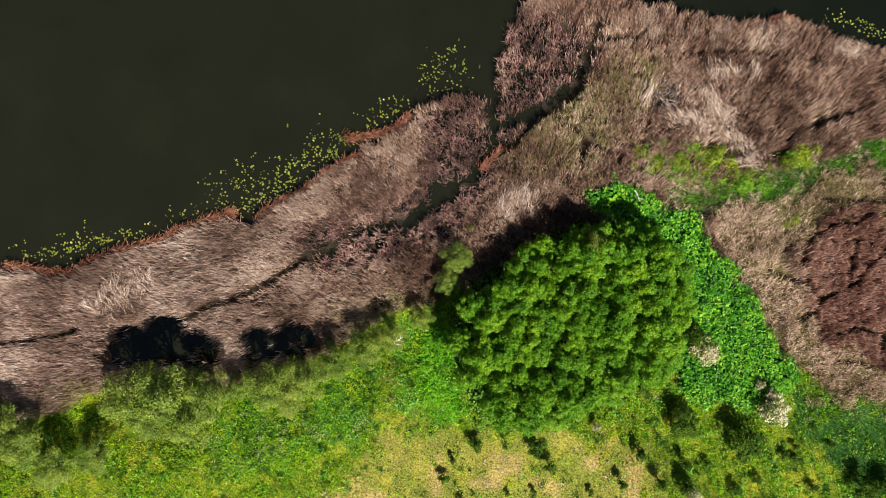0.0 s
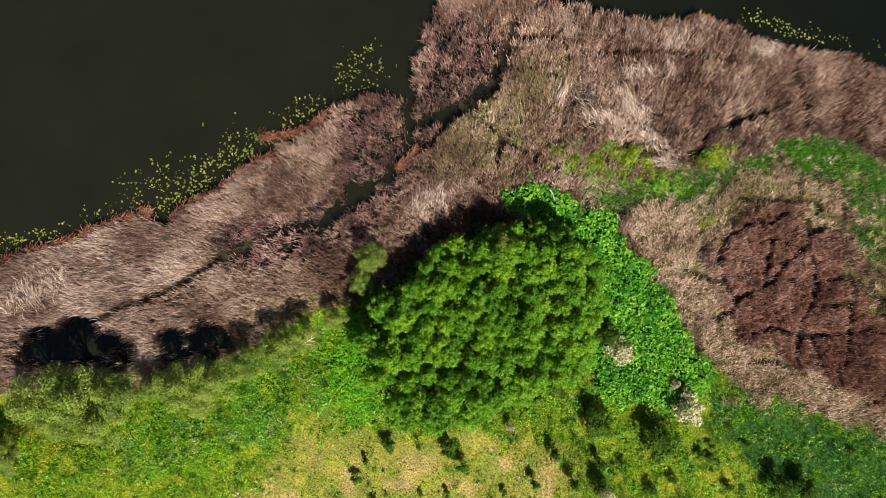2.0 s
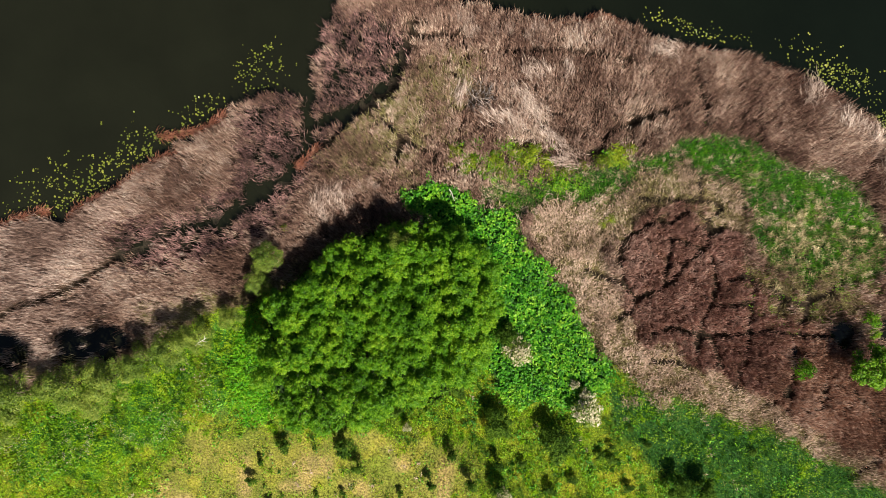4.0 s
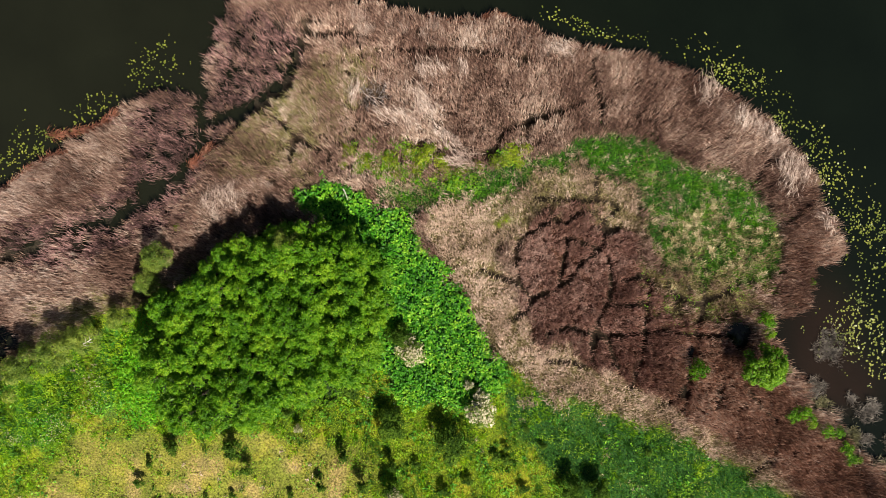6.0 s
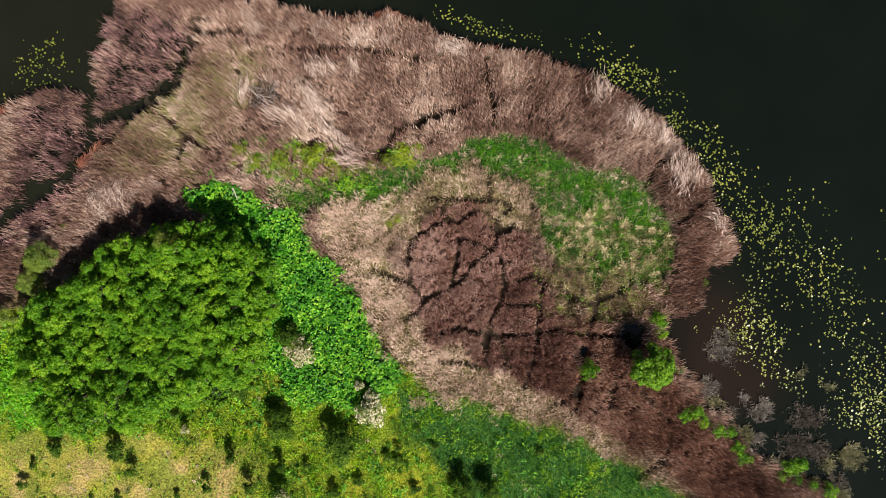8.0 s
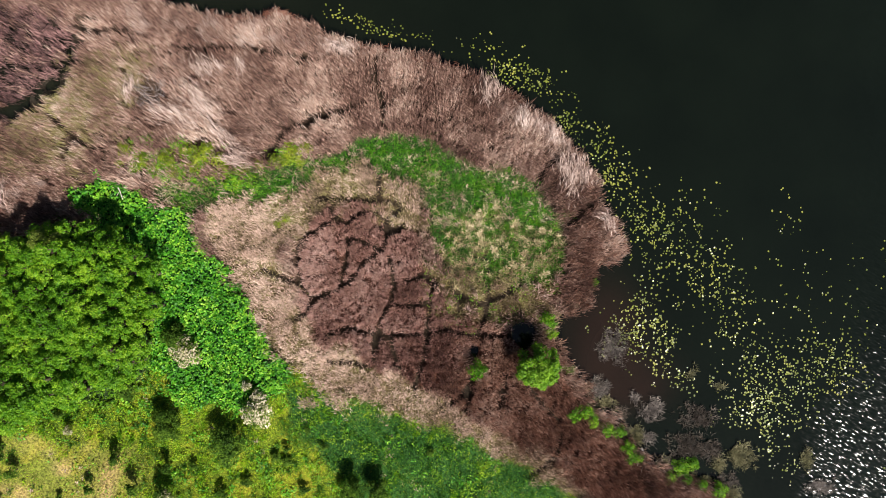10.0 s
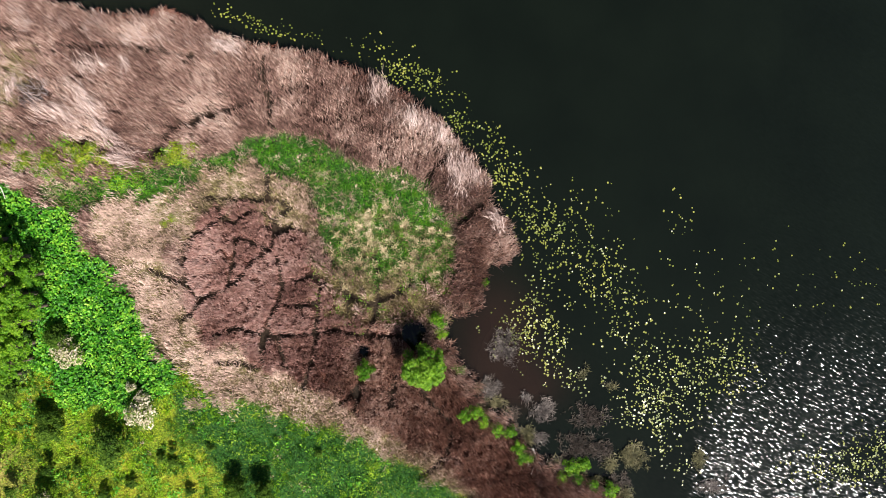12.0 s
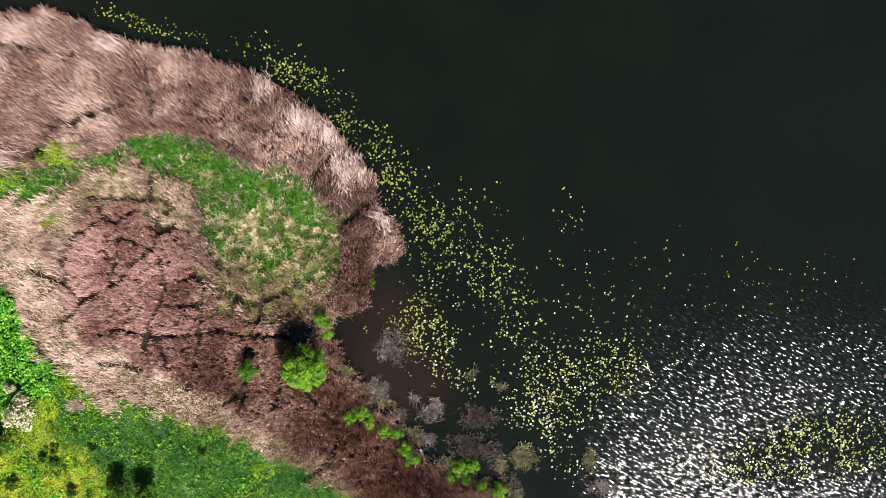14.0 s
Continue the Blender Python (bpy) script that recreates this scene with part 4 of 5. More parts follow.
def cracks(x, y):
    """Distance to a net of narrow runs between clumps of reeds some two metres wide."""
    best, second = np.full(x.shape, 9.0), np.full(x.shape, 9.0)
    u, v = x + 0.35 * patchy(x, y, 1.0, 95), y + 0.35 * patchy(x, y, 1.0, 96)
    i, j = np.floor(u / 2.3), np.floor(v / 2.3)
    for di in (-1, 0, 1):
        for dj in (-1, 0, 1):
            a, b = i + di, j + dj
            px, py = np.modf(np.abs(np.sin(a * 12.99 + b * 78.23)) * 437.5)[0], np.modf(np.abs(np.sin(a * 39.35 + b * 11.14)) * 437.5)[0]
            d = np.hypot(u - (a + 0.1 + 0.8 * px) * 2.3, v - (b + 0.1 + 0.8 * py) * 2.3)
            second = np.minimum(second, np.maximum(best, d))
            best = np.minimum(best, d)
    return second - best


def off_tracks(x, y, half=0.38):
    d = look_up("tracks", lambda u, v: np.min([to_line(p, u, v) for p in TRACKS], 0), x + 0.05 * patchy(x, y, 0.4, 51) + 0.15 * patchy(x, y, 1.4, 49), y + 0.05 * patchy(x, y, 0.4, 52) + 0.15 * patchy(x, y, 1.4, 50))
    broad = look_up("broad", lambda u, v: np.minimum(to_line(TRACKS[4], u, v), to_line(TRACKS[2], u, v) - 0.15), x + 0.6 * patchy(x, y, 1.3, 85), y + 0.5 * patchy(x, y, 1.0, 88))
    return soft_step(d, half * 0.75, half * 1.15) * (0.22 + 0.78 * soft_step(broad, 0.35, 1.0))


def pale_part(x, y):
    d = look_up("pale", lambda u, v: np.max([w * soft_step(within(p, u, v), -0.7, 0.8) for p, w in zip(PALE_ZONES, (0.10, 0.12, 0.35, 0.22, 0.6, 0.5))], 0), x + patchy(x, y, 1.2, 53), y + patchy(x, y, 1.2, 54))
    return d * soft_step(patchy(x, y, 0.8, 57) + 0.5 * patchy(x, y, 0.35, 48), -0.45, 0.25)


def reed_ground(x, y):
    """1 where the tall outer reeds stand."""
    v = soft_step(near("land", LAND, x + 0.4 * patchy(x, y, 0.9, 55), y + 0.4 * patchy(x, y, 0.9, 56)), -0.25, 0.15)
    v = v * (1 - 0.62 * soft_step(near("flood", FLOOD, x + patchy(x, y, 1.5, 58), y), -1.5, 1.5)) * (0.76 + 0.24 * patchy(x, y, 0.35, 59))
    for name in ("south", "arc", "nettles", "grove", "straw", "core"):
        v = v * soft_step(-zone(name, x, y), -0.25, 0.35)
    return v * (1 - 0.85 * soft_step(zone("olive_east", x, y, 1.5), -1.0, 1.0))


def wind(x, y, seed):
    """The way in which stems lean: over to the west along the shore, up the bank in the middle, outwards at the tip."""
    return np.interp(x, [-60, -30, -18, 10, 24, 34], [2.95, 2.75, 2.3, 2.0, 1.2, 0.5]) + 0.7 * patchy(x, y, 6, seed) + 0.7 * patchy(x, y, 1.3, seed + 1)


def stand(name, foot, label, category, mat, length, width, lean, group="", droop=0.5, toward=None, loose=0.9):
    n = len(foot)
    x, y = foot[:, 0], foot[:, 1]
    way = (wind(x, y, 61) if toward is None else toward) + rng.normal(0, loose, n)
    size = length * rng.uniform(0.7, 1.15, n) * (1 + 0.18 * patchy(x, y, 1.1, 63))
    return stuff(name, blade_mesh(name, foot, way, np.abs(rng.normal(lean, lean * 0.5, n)), size, width * rng.uniform(0.7, 1.4, n), mat, droop), label, category, group)


RUST_LINES = [rounded(p, False) for p in RUST]


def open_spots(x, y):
    """0 where no tall reeds stand: pools, the dark pits that stand in for tree shadows, the rust-coloured fringe."""
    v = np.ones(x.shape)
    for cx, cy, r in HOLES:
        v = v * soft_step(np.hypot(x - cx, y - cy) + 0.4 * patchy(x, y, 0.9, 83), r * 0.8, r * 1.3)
    for cx, cy, r in SHADOW_PITS:
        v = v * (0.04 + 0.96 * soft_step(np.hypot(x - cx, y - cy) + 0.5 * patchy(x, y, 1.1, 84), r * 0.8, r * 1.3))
    for cx, cy, r, _ in YELLOW_BUSHES + BANK_SHRUBS + LONE_BUSHES:
        v = v * (0.4 + 0.6 * soft_step(np.hypot(x - cx, y - cy) + 0.4 * patchy(x, y, 0.8, 84), r * 0.8, r * 1.3))
    return v * soft_step(look_up("rust", lambda u, w: np.min([to_line(p, u, w) for p in RUST_LINES[:4]], 0), x, y), 0.4, 0.75)


def bunched(name, feet, label, category, mat, blades, length, width, lean, group="", spread=0.13, loose=0.6):
    """Upright stems in bunches that lean together."""
    many = rng.integers(blades // 2, blades * 3 // 2 + 1, len(feet))
    k = np.repeat(np.arange(len(feet)), many)
    n = len(k)
    foot = feet[k] + np.stack([rng.normal(0, spread, n), rng.normal(0, spread, n), np.zeros(n)], 1)
    way = (wind(feet[:, 0], feet[:, 1], 61) + rng.normal(0, 0.3, len(feet)))[k] + rng.normal(0, loose, n)
    tilt = np.abs(rng.normal(lean, lean * 0.3, len(feet)))[k] + np.abs(rng.normal(0, 0.13, n))
    size = (length * rng.uniform(0.8, 1.12, len(feet)) * (1 + 0.08 * patchy(feet[:, 0], feet[:, 1], 1.3, 62)))[k] * rng.uniform(0.7, 1.1, n)
    return stuff(name, blade_mesh(name, foot, way, tilt, size, width * rng.uniform(0.7, 1.4, n), mat, 0.4), label, category, group)


def clear_of_heap(x, y):
    return soft_step(np.hypot(x - HEAP[0], (y - HEAP[1]) * 0.85), 0.9, 1.5)


def tufts(name, per_m2, box, keep, label, category, mat, blades, length, width, spread=0.16, lean=0.75, group=""):
    """Tufts of blades that fall outwards from a common root."""
    root = scatter(per_m2, box, keep)
    many = rng.integers(blades // 2, blades * 3 // 2, len(root))
    k = np.repeat(np.arange(len(root)), many)
    n = len(k)
    a, r = rng.uniform(0, math.tau, n), np.abs(rng.normal(0, spread, n))
    foot = root[k] + np.stack([r * np.cos(a), r * np.sin(a), np.zeros(n)], 1)
    big = rng.uniform(0.6, 1.3, len(root))[k]
    side = rng.normal(0, 0.9, len(root))[k]
    way = np.where(rng.uniform(size=n) < 0.6, side + rng.normal(0, 0.35, n), a + rng.normal(0, 0.6, n))
    return stuff(name, blade_mesh(name, foot, way, np.clip(rng.normal(lean, 0.3, n), 0.1, 1.5), length * big * rng.uniform(0.6, 1.15, n), width * rng.uniform(0.7, 1.4, n), mat, 0.6), label, category, group)


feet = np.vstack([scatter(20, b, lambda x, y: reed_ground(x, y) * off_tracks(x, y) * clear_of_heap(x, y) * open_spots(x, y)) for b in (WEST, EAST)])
x, y = feet[:, 0], feet[:, 1]
pale, olive = rng.uniform(size=len(x)) < pale_part(x, y) * 1.3, rng.uniform(size=len(x)) < np.maximum(soft_step(zone("olive", x, y, 1.2), -1.5, 1.5) * 0.62, 0.75 * soft_step(zone("south", x, y, 1.5), -3.0, -0.6) * (x < -22))
grey = rng.uniform(size=len(x)) < soft_step(near("flood", FLOOD, x + patchy(x, y, 1.5, 58), y), -1.5, 1.0) * 0.88
russet = rng.uniform(size=len(x)) < 0.45 * soft_step(x - 0.25 * y, 26, 31) * soft_step(-y, -9, -1)
west, light = x < -24, rng.uniform(size=len(x)) < soft_step(-x, 34, 52)
for pick, name, label, mat, tall, lean in (
        (~pale & ~olive & ~grey & west & ~light, "reed_bed", "dry brown reeds standing along the lake shore", REED, 1.4, 0.16),
        (~pale & ~olive & ~grey & light, "reed_bed", "pale brown reeds standing along the lake shore", REED_LIGHT, 1.4, 0.18),
        (~pale & ~olive & ~grey & ~west & ~russet, "reed_bed", "dry pinkish brown reeds round the headland", REED_EAST, 1.4, 0.14),
        (~pale & ~olive & ~grey & russet, "reed_bed", "russet reeds on the tip of the headland", REED_RUSSET, 1.3, 0.15),
        (grey & ~olive & ~pale, "reed_bed", "thin grey flooded reeds round a dark channel", REED_GREY, 1.2, 0.26),
        (pale, "reed_bed", "bleached pale reeds standing among the brown", REED_PALE, 1.35, 0.28),
        (olive & ~pale, "reed_bed", "olive brown reeds with green shoots", REED_OLIVE, 1.2, 0.18)):
    bunched(name, feet[pick], label, "reeds", mat, 14, tall, 0.038, lean, "reed beds", 0.18, 1.3 if mat is REED_GREY else 0.7)
feet, ways = [], []
for x0, y0, x1, y1, half in WISPS + WISPS_EAST:
    long = math.hypot(x1 - x0, y1 - y0)
    n = int(95 * long * half) + 14
    u, v = rng.normal(0.42, 0.34, n), rng.normal(0, 0.85, n) * half
    v = v * (1.1 - 0.5 * u) + 0.4 * half * np.sin(u * 5 + 3 * x0)
    fx, fy = x1 + (x0 - x1) * u * 0.75 + v * (y1 - y0) / long, y1 + (y0 - y1) * u * 0.75 - v * (x1 - x0) / long
    feet.append(np.stack([fx, fy, np.maximum(height(fx, fy), 0) + rng.uniform(0.6, 1.1, n)], 1))
    ways.append(math.atan2(y0 - y1, x0 - x1) - 0.25 * v / half + 0.5 * patchy(fx, fy, 0.6, 64))
stand("laid_reeds", np.vstack(feet), "bleached reeds laid flat by the wind", "reeds", REED_PALE, 1.05, 0.042, 1.0, "reed beds", 0.3, toward=np.concatenate(ways), loose=0.3)

feet = scatter(28, (2, -26, 40, 6), lambda x, y: soft_step(zone("core", x, y, 0.9), -0.3, 0.5) * off_tracks(x, y, 0.25) * open_spots(x, y) * soft_step(near("land", LAND, x, y), -0.2, 0.2) * (0.78 + 0.22 * patchy(x, y, 0.35, 60)))
se = rng.uniform(size=len(feet)) < soft_step(feet[:, 0] + 1.5 * patchy(feet[:, 0], feet[:, 1], 1.5, 40) - 0.5 * feet[:, 1], 21, 28)
bunched("dark_reed_bed", feet[~se], "dark reddish brown reeds crossed by animal tracks", "reeds", REED_DARK, 14, 1.0, 0.038, 0.10, "reed beds", 0.12, 1.0)
bunched("russet_reed_bed", feet[se], "russet brown reeds beside the muddy inlet", "reeds", REED_RUSSET, 14, 1.0, 0.038, 0.12, "reed beds", 0.13, 1.0)
feet = scatter(15, (-6, -26, 34, 9), lambda x, y: soft_step(zone("straw", x, y, 1.6), -0.8, 0.6) * off_tracks(x, y, 0.34) * (0.7 + 0.3 * patchy(x, y, 0.6, 66)))
x, y = feet[:, 0], feet[:, 1]
mixed = rng.uniform(size=len(x)) < 0.5 * soft_step(x + 1.5 * patchy(x, y, 1.5, 38), 1, 5) * soft_step(y + patchy(x, y, 1.5, 39), -1, 3) + 0.10
bunched("straw_sedge", feet[~mixed], "pale straw-coloured sedge round the dark reeds", "sedge", STRAW_BLADE, 16, 0.85, 0.034, 0.34, "reed beds", 0.2, 0.8)
bunched("olive_sedge", feet[mixed], "olive and tan sedge mixed into the straw", "sedge", REED_OLIVE, 14, 0.75, 0.036, 0.3, "reed beds", 0.2, 0.9)
feet = np.vstack([scatter(95, (-6, -26, 34, 9), lambda x, y: soft_step(zone("straw", x, y, 1.3), -0.5, 0.5) * off_tracks(x, y, 0.3)),
                  scatter(240, (14, -9, 32, 0), lambda x, y: soft_step(zone("olive_east", x, y, 2.0), -1.0, 1.0) * (0.6 + 0.4 * patchy(x, y, 0.8, 47)) * off_tracks(x, y, 0.4))])
stand("olive_sedge", feet, "olive green and brown sedge under the straw", "sedge", REED_OLIVE, 0.6, 0.04, 0.6, "reed beds", loose=2)

feet = np.vstack([scatter(110, (14, -4, 31, 5), lambda x, y: soft_step(zone("tussocks", x, y, 1.8), -1.5, 1.5) * soft_step(patchy(x, y, 0.9, 99), -0.4, 0.4)),
                  scatter(45, (-9, -4, 31, 12), lambda x, y: soft_step(zone("arc", x, y, 1.5), -0.8, 0.8) * soft_step(patchy(x, y, 1.4, 46), -0.2, 0.5))])
stand("olive_sedge", feet, "olive sedge mixed into the green grass", "sedge", REED_OLIVE, 0.55, 0.036, 0.5, "reed beds", loose=2)
feet = scatter(270, (-11, -4, 31, 12), lambda x, y: soft_step(zone("arc", x, y, 1.6), -0.9, 1.1) * (0.55 + 0.45 * patchy(x, y, 0.6, 68)) * (1 - 0.4 * soft_step(-x, 0, 4)) * (1 - 0.6 * soft_step(zone("tussocks", x, y, 1.8), -1.5, 1.0)))
stand("wet_grass", feet, "deep green grass curving through the reeds", "grass", GRASS_DEEP, 0.42, 0.036, 0.55, loose=1.6)
tufts("grass_tussocks", 3.4, (-11, -4, 31, 12), lambda x, y: soft_step(zone("arc", x, y, 1.4), -0.6, 0.8) * soft_step(patchy(x, y, 0.9, 37), -0.3, 0.4),
      "bright green grass tussocks in the wet grass", "grass", GRASS_BRIGHT, 26, 0.5, 0.034, 0.2, 0.55)
tufts("grass_tussocks", 3.0, (14, -4, 31, 6), lambda x, y: soft_step(zone("tussocks", x, y, 1.4), -1.5, 1.0),
      "dark green grass tussocks between the straw-coloured ones", "grass", GRASS_ROUGH, 30, 0.6, 0.036, 0.14, 0.5)
feet = scatter(7, (14, -4, 31, 6), lambda x, y: soft_step(zone("tussocks", x, y, 1.4), -1.5, 0.6) * (1 - soft_step(np.minimum(cracks(x * 1.6, y * 1.6), cracks(x * 1.1 + 30, y * 1.1)), 0.12, 0.4)) * soft_step(patchy(x, y, 1.6, 67), -0.7, 0.0))
bunched("dry_tussocks", feet, "straw-coloured tussocks netted through green grass", "sedge", TUSSOCK_BLADE, 34, 0.62, 0.034, 0.5, "", 0.13, 1.6)
tufts("dry_tussocks", 2.0, (-14, 2, 31, 12), lambda x, y: np.maximum(soft_step(zone("arc", x, y, 1.4), -1.2, 0.3), soft_step(-np.abs(zone("nettles", x, y)), -0.8, 0)) * soft_step(-zone("grove", x, y), 0, 1),
      "dead grass tufts between the reeds and the green", "sedge", STRAW_BLADE, 26, 0.42, 0.03, 0.22, 0.7)


def south_cover(x, y):
    return soft_step(zone("south", x, y), -0.3, 0.3) * soft_step(-zone("grove", x, y), -0.5, 0.5) * soft_step(-zone("nettles", x, y), -0.3, 0.3)


def lush_cover(x, y):
    return soft_step(within(LUSH, x + 1.2 * patchy(x, y, 1.5, 31), y + 1.2 * patchy(x, y, 1.5, 32)), -1, 1)


TRAILS = [rounded(p, False) for p in ([(-24.6, -15.6), (-26.3, -16.4), (-28, -18.6), (-30.2, -22)], [(-25.2, -15.8), (-22.5, -16.6)], [(-20, -19), (-14.5, -21.5), (-11, -24)])]


def turf_cover(x, y):
    on_trail = look_up("trails", lambda u, v: np.min([to_line(p, u, v) for p in TRAILS], 0), x, y)
    return south_cover(x, y) * soft_step(on_trail, 0.05, 0.2) * (0.75 + 0.25 * patchy(x, y, 0.4, 70))


feet = np.vstack([scatter(150, b, turf_cover) for b in ((-84, -27, -24, 0), (-24, -27, 34, 0))])
x, y = feet[:, 0], feet[:, 1]
tan_part = soft_step(zone("tan", x, y, 1.5), -1.0, 1.5)
rough = rng.uniform(size=len(x)) < soft_step(zone("rough", x, y, 1.5), -1.2, 1.2) * 0.85
lush = ~rough & (rng.uniform(size=len(x)) < np.maximum(0.75 * lush_cover(x, y), 0.6 * soft_step(patchy(x, y, 2.2, 71) + 0.6 * patchy(x, y, 0.7, 72), 0.0, 0.7)) * (1 - tan_part * 0.85))
bare = ~rough & ~lush & (rng.uniform(size=len(x)) < tan_part * (0.5 + 0.4 * patchy(x, y, 1.5, 74)))
stand("rough_grass", feet[rough], "tall dark green grass beside the straw sedge", "grass", GRASS_ROUGH, 0.5, 0.042, 0.6, loose=1.8)
stand("lush_grass", feet[lush], "lush bright green grass on the slope", "grass", GRASS_LUSH, 0.32, 0.045, 0.6, loose=1.8)
dry = ~rough & ~lush & ~bare & (rng.uniform(size=len(x)) < tan_part * 0.6)
stand("meadow_grass", feet[dry], "short dry tan turf in the meadow", "grass", GRASS_TAN, 0.16, 0.036, 0.8, loose=2)
stand("meadow_grass", feet[~rough & ~lush & ~bare & ~dry], "short yellow-green meadow grass", "grass", GRASS_YELLOW, 0.2, 0.036, 0.7, loose=2)


def herbs(name, per_m2, box, keep, label, mat, tall, size):
    """Broad-leaved weeds: leaves at two heights over each root."""
    foot = scatter(per_m2, box, keep)
    n = len(foot)
    rise = tall * (1 + 0.4 * patchy(foot[:, 0], foot[:, 1], 0.6, 75))
    co, sizes, index = [], [], []
    for k in range(2):
        c = foot + np.stack([rng.normal(0, 0.1, n), rng.normal(0, 0.1, n), rise * (0.55 + 0.4 * k)], 1)
        a, q, i = leaf_arrays(c, np.stack([rng.normal(0, 0.5, n), rng.normal(0, 0.5, n), np.ones(n)], 1), size * rng.uniform(0.6, 1.4, n), 0.75)
        index.append(i + sum(len(v) for v in co)), co.append(a), sizes.append(q)
    return stuff(name, mesh_of(name, np.vstack(co), np.concatenate(sizes), np.concatenate(index), mat), label, "weeds")


def weedy(x, y, seed, low=0.1):
    return south_cover(x, y) * soft_step(patchy(x, y, 1.3, seed) + 0.6 * patchy(x, y, 0.45, seed + 1), low, low + 0.5) * (1 - 0.8 * soft_step(zone("tan", x, y, 1.5), -1.0, 1.5)) * (1 - 0.65 * soft_step(zone("rough", x, y, 1.5), -1.2, 0.8) * soft_step(patchy(x, y, 2.4, 28), -0.5, 0.2))


for box in ((-84, -27, -24, 0), (-24, -27, 34, 0)):
    herbs("meadow_weeds", 42, box, lambda x, y: weedy(x, y, 76), "bright yellow-green weeds in the meadow grass", LEAF_WEED, 0.3, 0.13)
    herbs("meadow_weeds", 15, box, lambda x, y: weedy(x, y, 78, 0.3), "deep green weeds in the meadow grass", NETTLE, 0.4, 0.18)
HOLLOW = rounded([(-29.3, -6.2), (-28.2, -11), (-27.4, -15.4), (-30.6, -15.9), (-32.2, -10.6), (-31.2, -7.2)])
herbs("lush_weeds", 70, (-34, -18, -26, -4), lambda x, y: soft_step(within(HOLLOW, x + 0.6 * patchy(x, y, 1.2, 30), y + 0.6 * patchy(x, y, 1.2, 29)), -0.6, 0.5), "vivid green weeds filling the hollow beside the grove", LEAF_LUSH, 0.4, 0.15)
tufts("tall_grass_tufts", 2.6, (-84, -27, 34, -2), lambda x, y: weedy(x, y, 87, -0.1), "dark green grass tufts standing out of the meadow", "grass", GRASS_ROUGH, 22, 0.5, 0.045, 0.15, 0.6)
tufts("tall_grass_tufts", 2.6, (-84, -27, 34, -2), lambda x, y: weedy(x, y, 89, -0.1), "yellow-green grass tufts standing out of the meadow", "grass", GRASS_LUSH, 22, 0.45, 0.045, 0.15, 0.6)
herbs("sedge_shoots", 14, (13, -9, 32, 1), lambda x, y: soft_step(zone("olive_east", x, y, 1.6), -1.2, 0.6) * soft_step(patchy(x, y, 0.9, 45), 0.0, 0.5), "yellow-green shoots in olive sedge", LEAF_FRESH, 0.55, 0.14)
tufts("dry_tussocks", 0.35, (-50, -27, 34, -8), lambda x, y: south_cover(x, y) * soft_step(patchy(x, y, 2.5, 80), 0.0, 0.5),
      "small dead grass tufts in the meadow", "sedge", STRAW_BLADE, 16, 0.35, 0.035, 0.12, 0.9)

# rust-coloured sedge in strips at the water's edge
feet, ways = [], []
for q, p in enumerate(RUST_LINES):
    for a, b in zip(p[:-1], p[1:]):
        n = max(4, int(np.linalg.norm(b - a) * (115 if q < 4 else 160 if q == 4 else 40)))
        s = rng.uniform(0, 1, n)[:, None]
        feet.append(a + (b - a) * s + rng.normal(0, 0.15, (n, 2)) + 0.3 * patchy(a[:1], a[1:], 1.0, 44))
        ways.append(np.full(n, math.atan2(b[1] - a[1], b[0] - a[0])))
feet = np.vstack(feet)
feet = np.column_stack([feet, np.maximum(height(feet[:, 0], feet[:, 1]), -0.02) + rng.uniform(0, 0.4, len(feet))])
stand("rust_sedge", feet, "rust-red dead sedge fringing the water", "sedge", RUST_BLADE, 0.75, 0.036, 1.15, toward=np.concatenate(ways), loose=0.6)

# nettles: leafy stems in a strip beside the grove
feet = scatter(62, (-20, -16, 5, 8), lambda x, y: soft_step(zone("nettles", x, y, 0.9), -0.4, 0.4) * (0.72 + 0.28 * patchy(x, y, 0.45, 69)))
n = len(feet)
tall = 0.75 * (1 + 0.35 * patchy(feet[:, 0], feet[:, 1], 0.8, 73))
co, sizes, index = [], [], []
for k in range(3):
    c = feet + np.stack([rng.normal(0, 0.08, n), rng.normal(0, 0.08, n), tall * (0.6 + 0.22 * k)], 1)
    a, b, i = leaf_arrays(c, np.stack([rng.normal(0, 0.55, n), rng.normal(0, 0.55, n), np.ones(n)], 1), rng.uniform(0.13, 0.29, n), 0.75)
    index.append(i + sum(len(q) for q in co)), co.append(a), sizes.append(b)
stuff("nettles", mesh_of("nettles", np.vstack(co), np.concatenate(sizes), np.concatenate(index), NETTLE), "vivid green nettles with broad leaves beside the grove", "nettles")

# leafy shoots that push up through the reeds
BRAMBLE_ZONES = [rounded(p) for p in BRAMBLES]


def brambly(x, y):
    d = np.max([within(p, x + 0.7 * patchy(x, y, 1.2, 33), y + 0.7 * patchy(x, y, 1.2, 34)) for p in BRAMBLE_ZONES], 0)
    return soft_step(d, -0.6, 0.5) * soft_step(patchy(x, y, 0.9, 35) + 0.5 * patchy(x, y, 0.4, 36), -0.35, 0.35)


herbs("bramble_shoots", 75, (-14, 4, 7, 12), brambly, "yellow-green bramble shoots pushing through dry reeds", LEAF_BRAMBLE, 0.95, 0.145)
herbs("bramble_shoots", 40, (-14, 4, 7, 12), brambly, "deeper green shoots among the bramble", NETTLE, 0.8, 0.14)

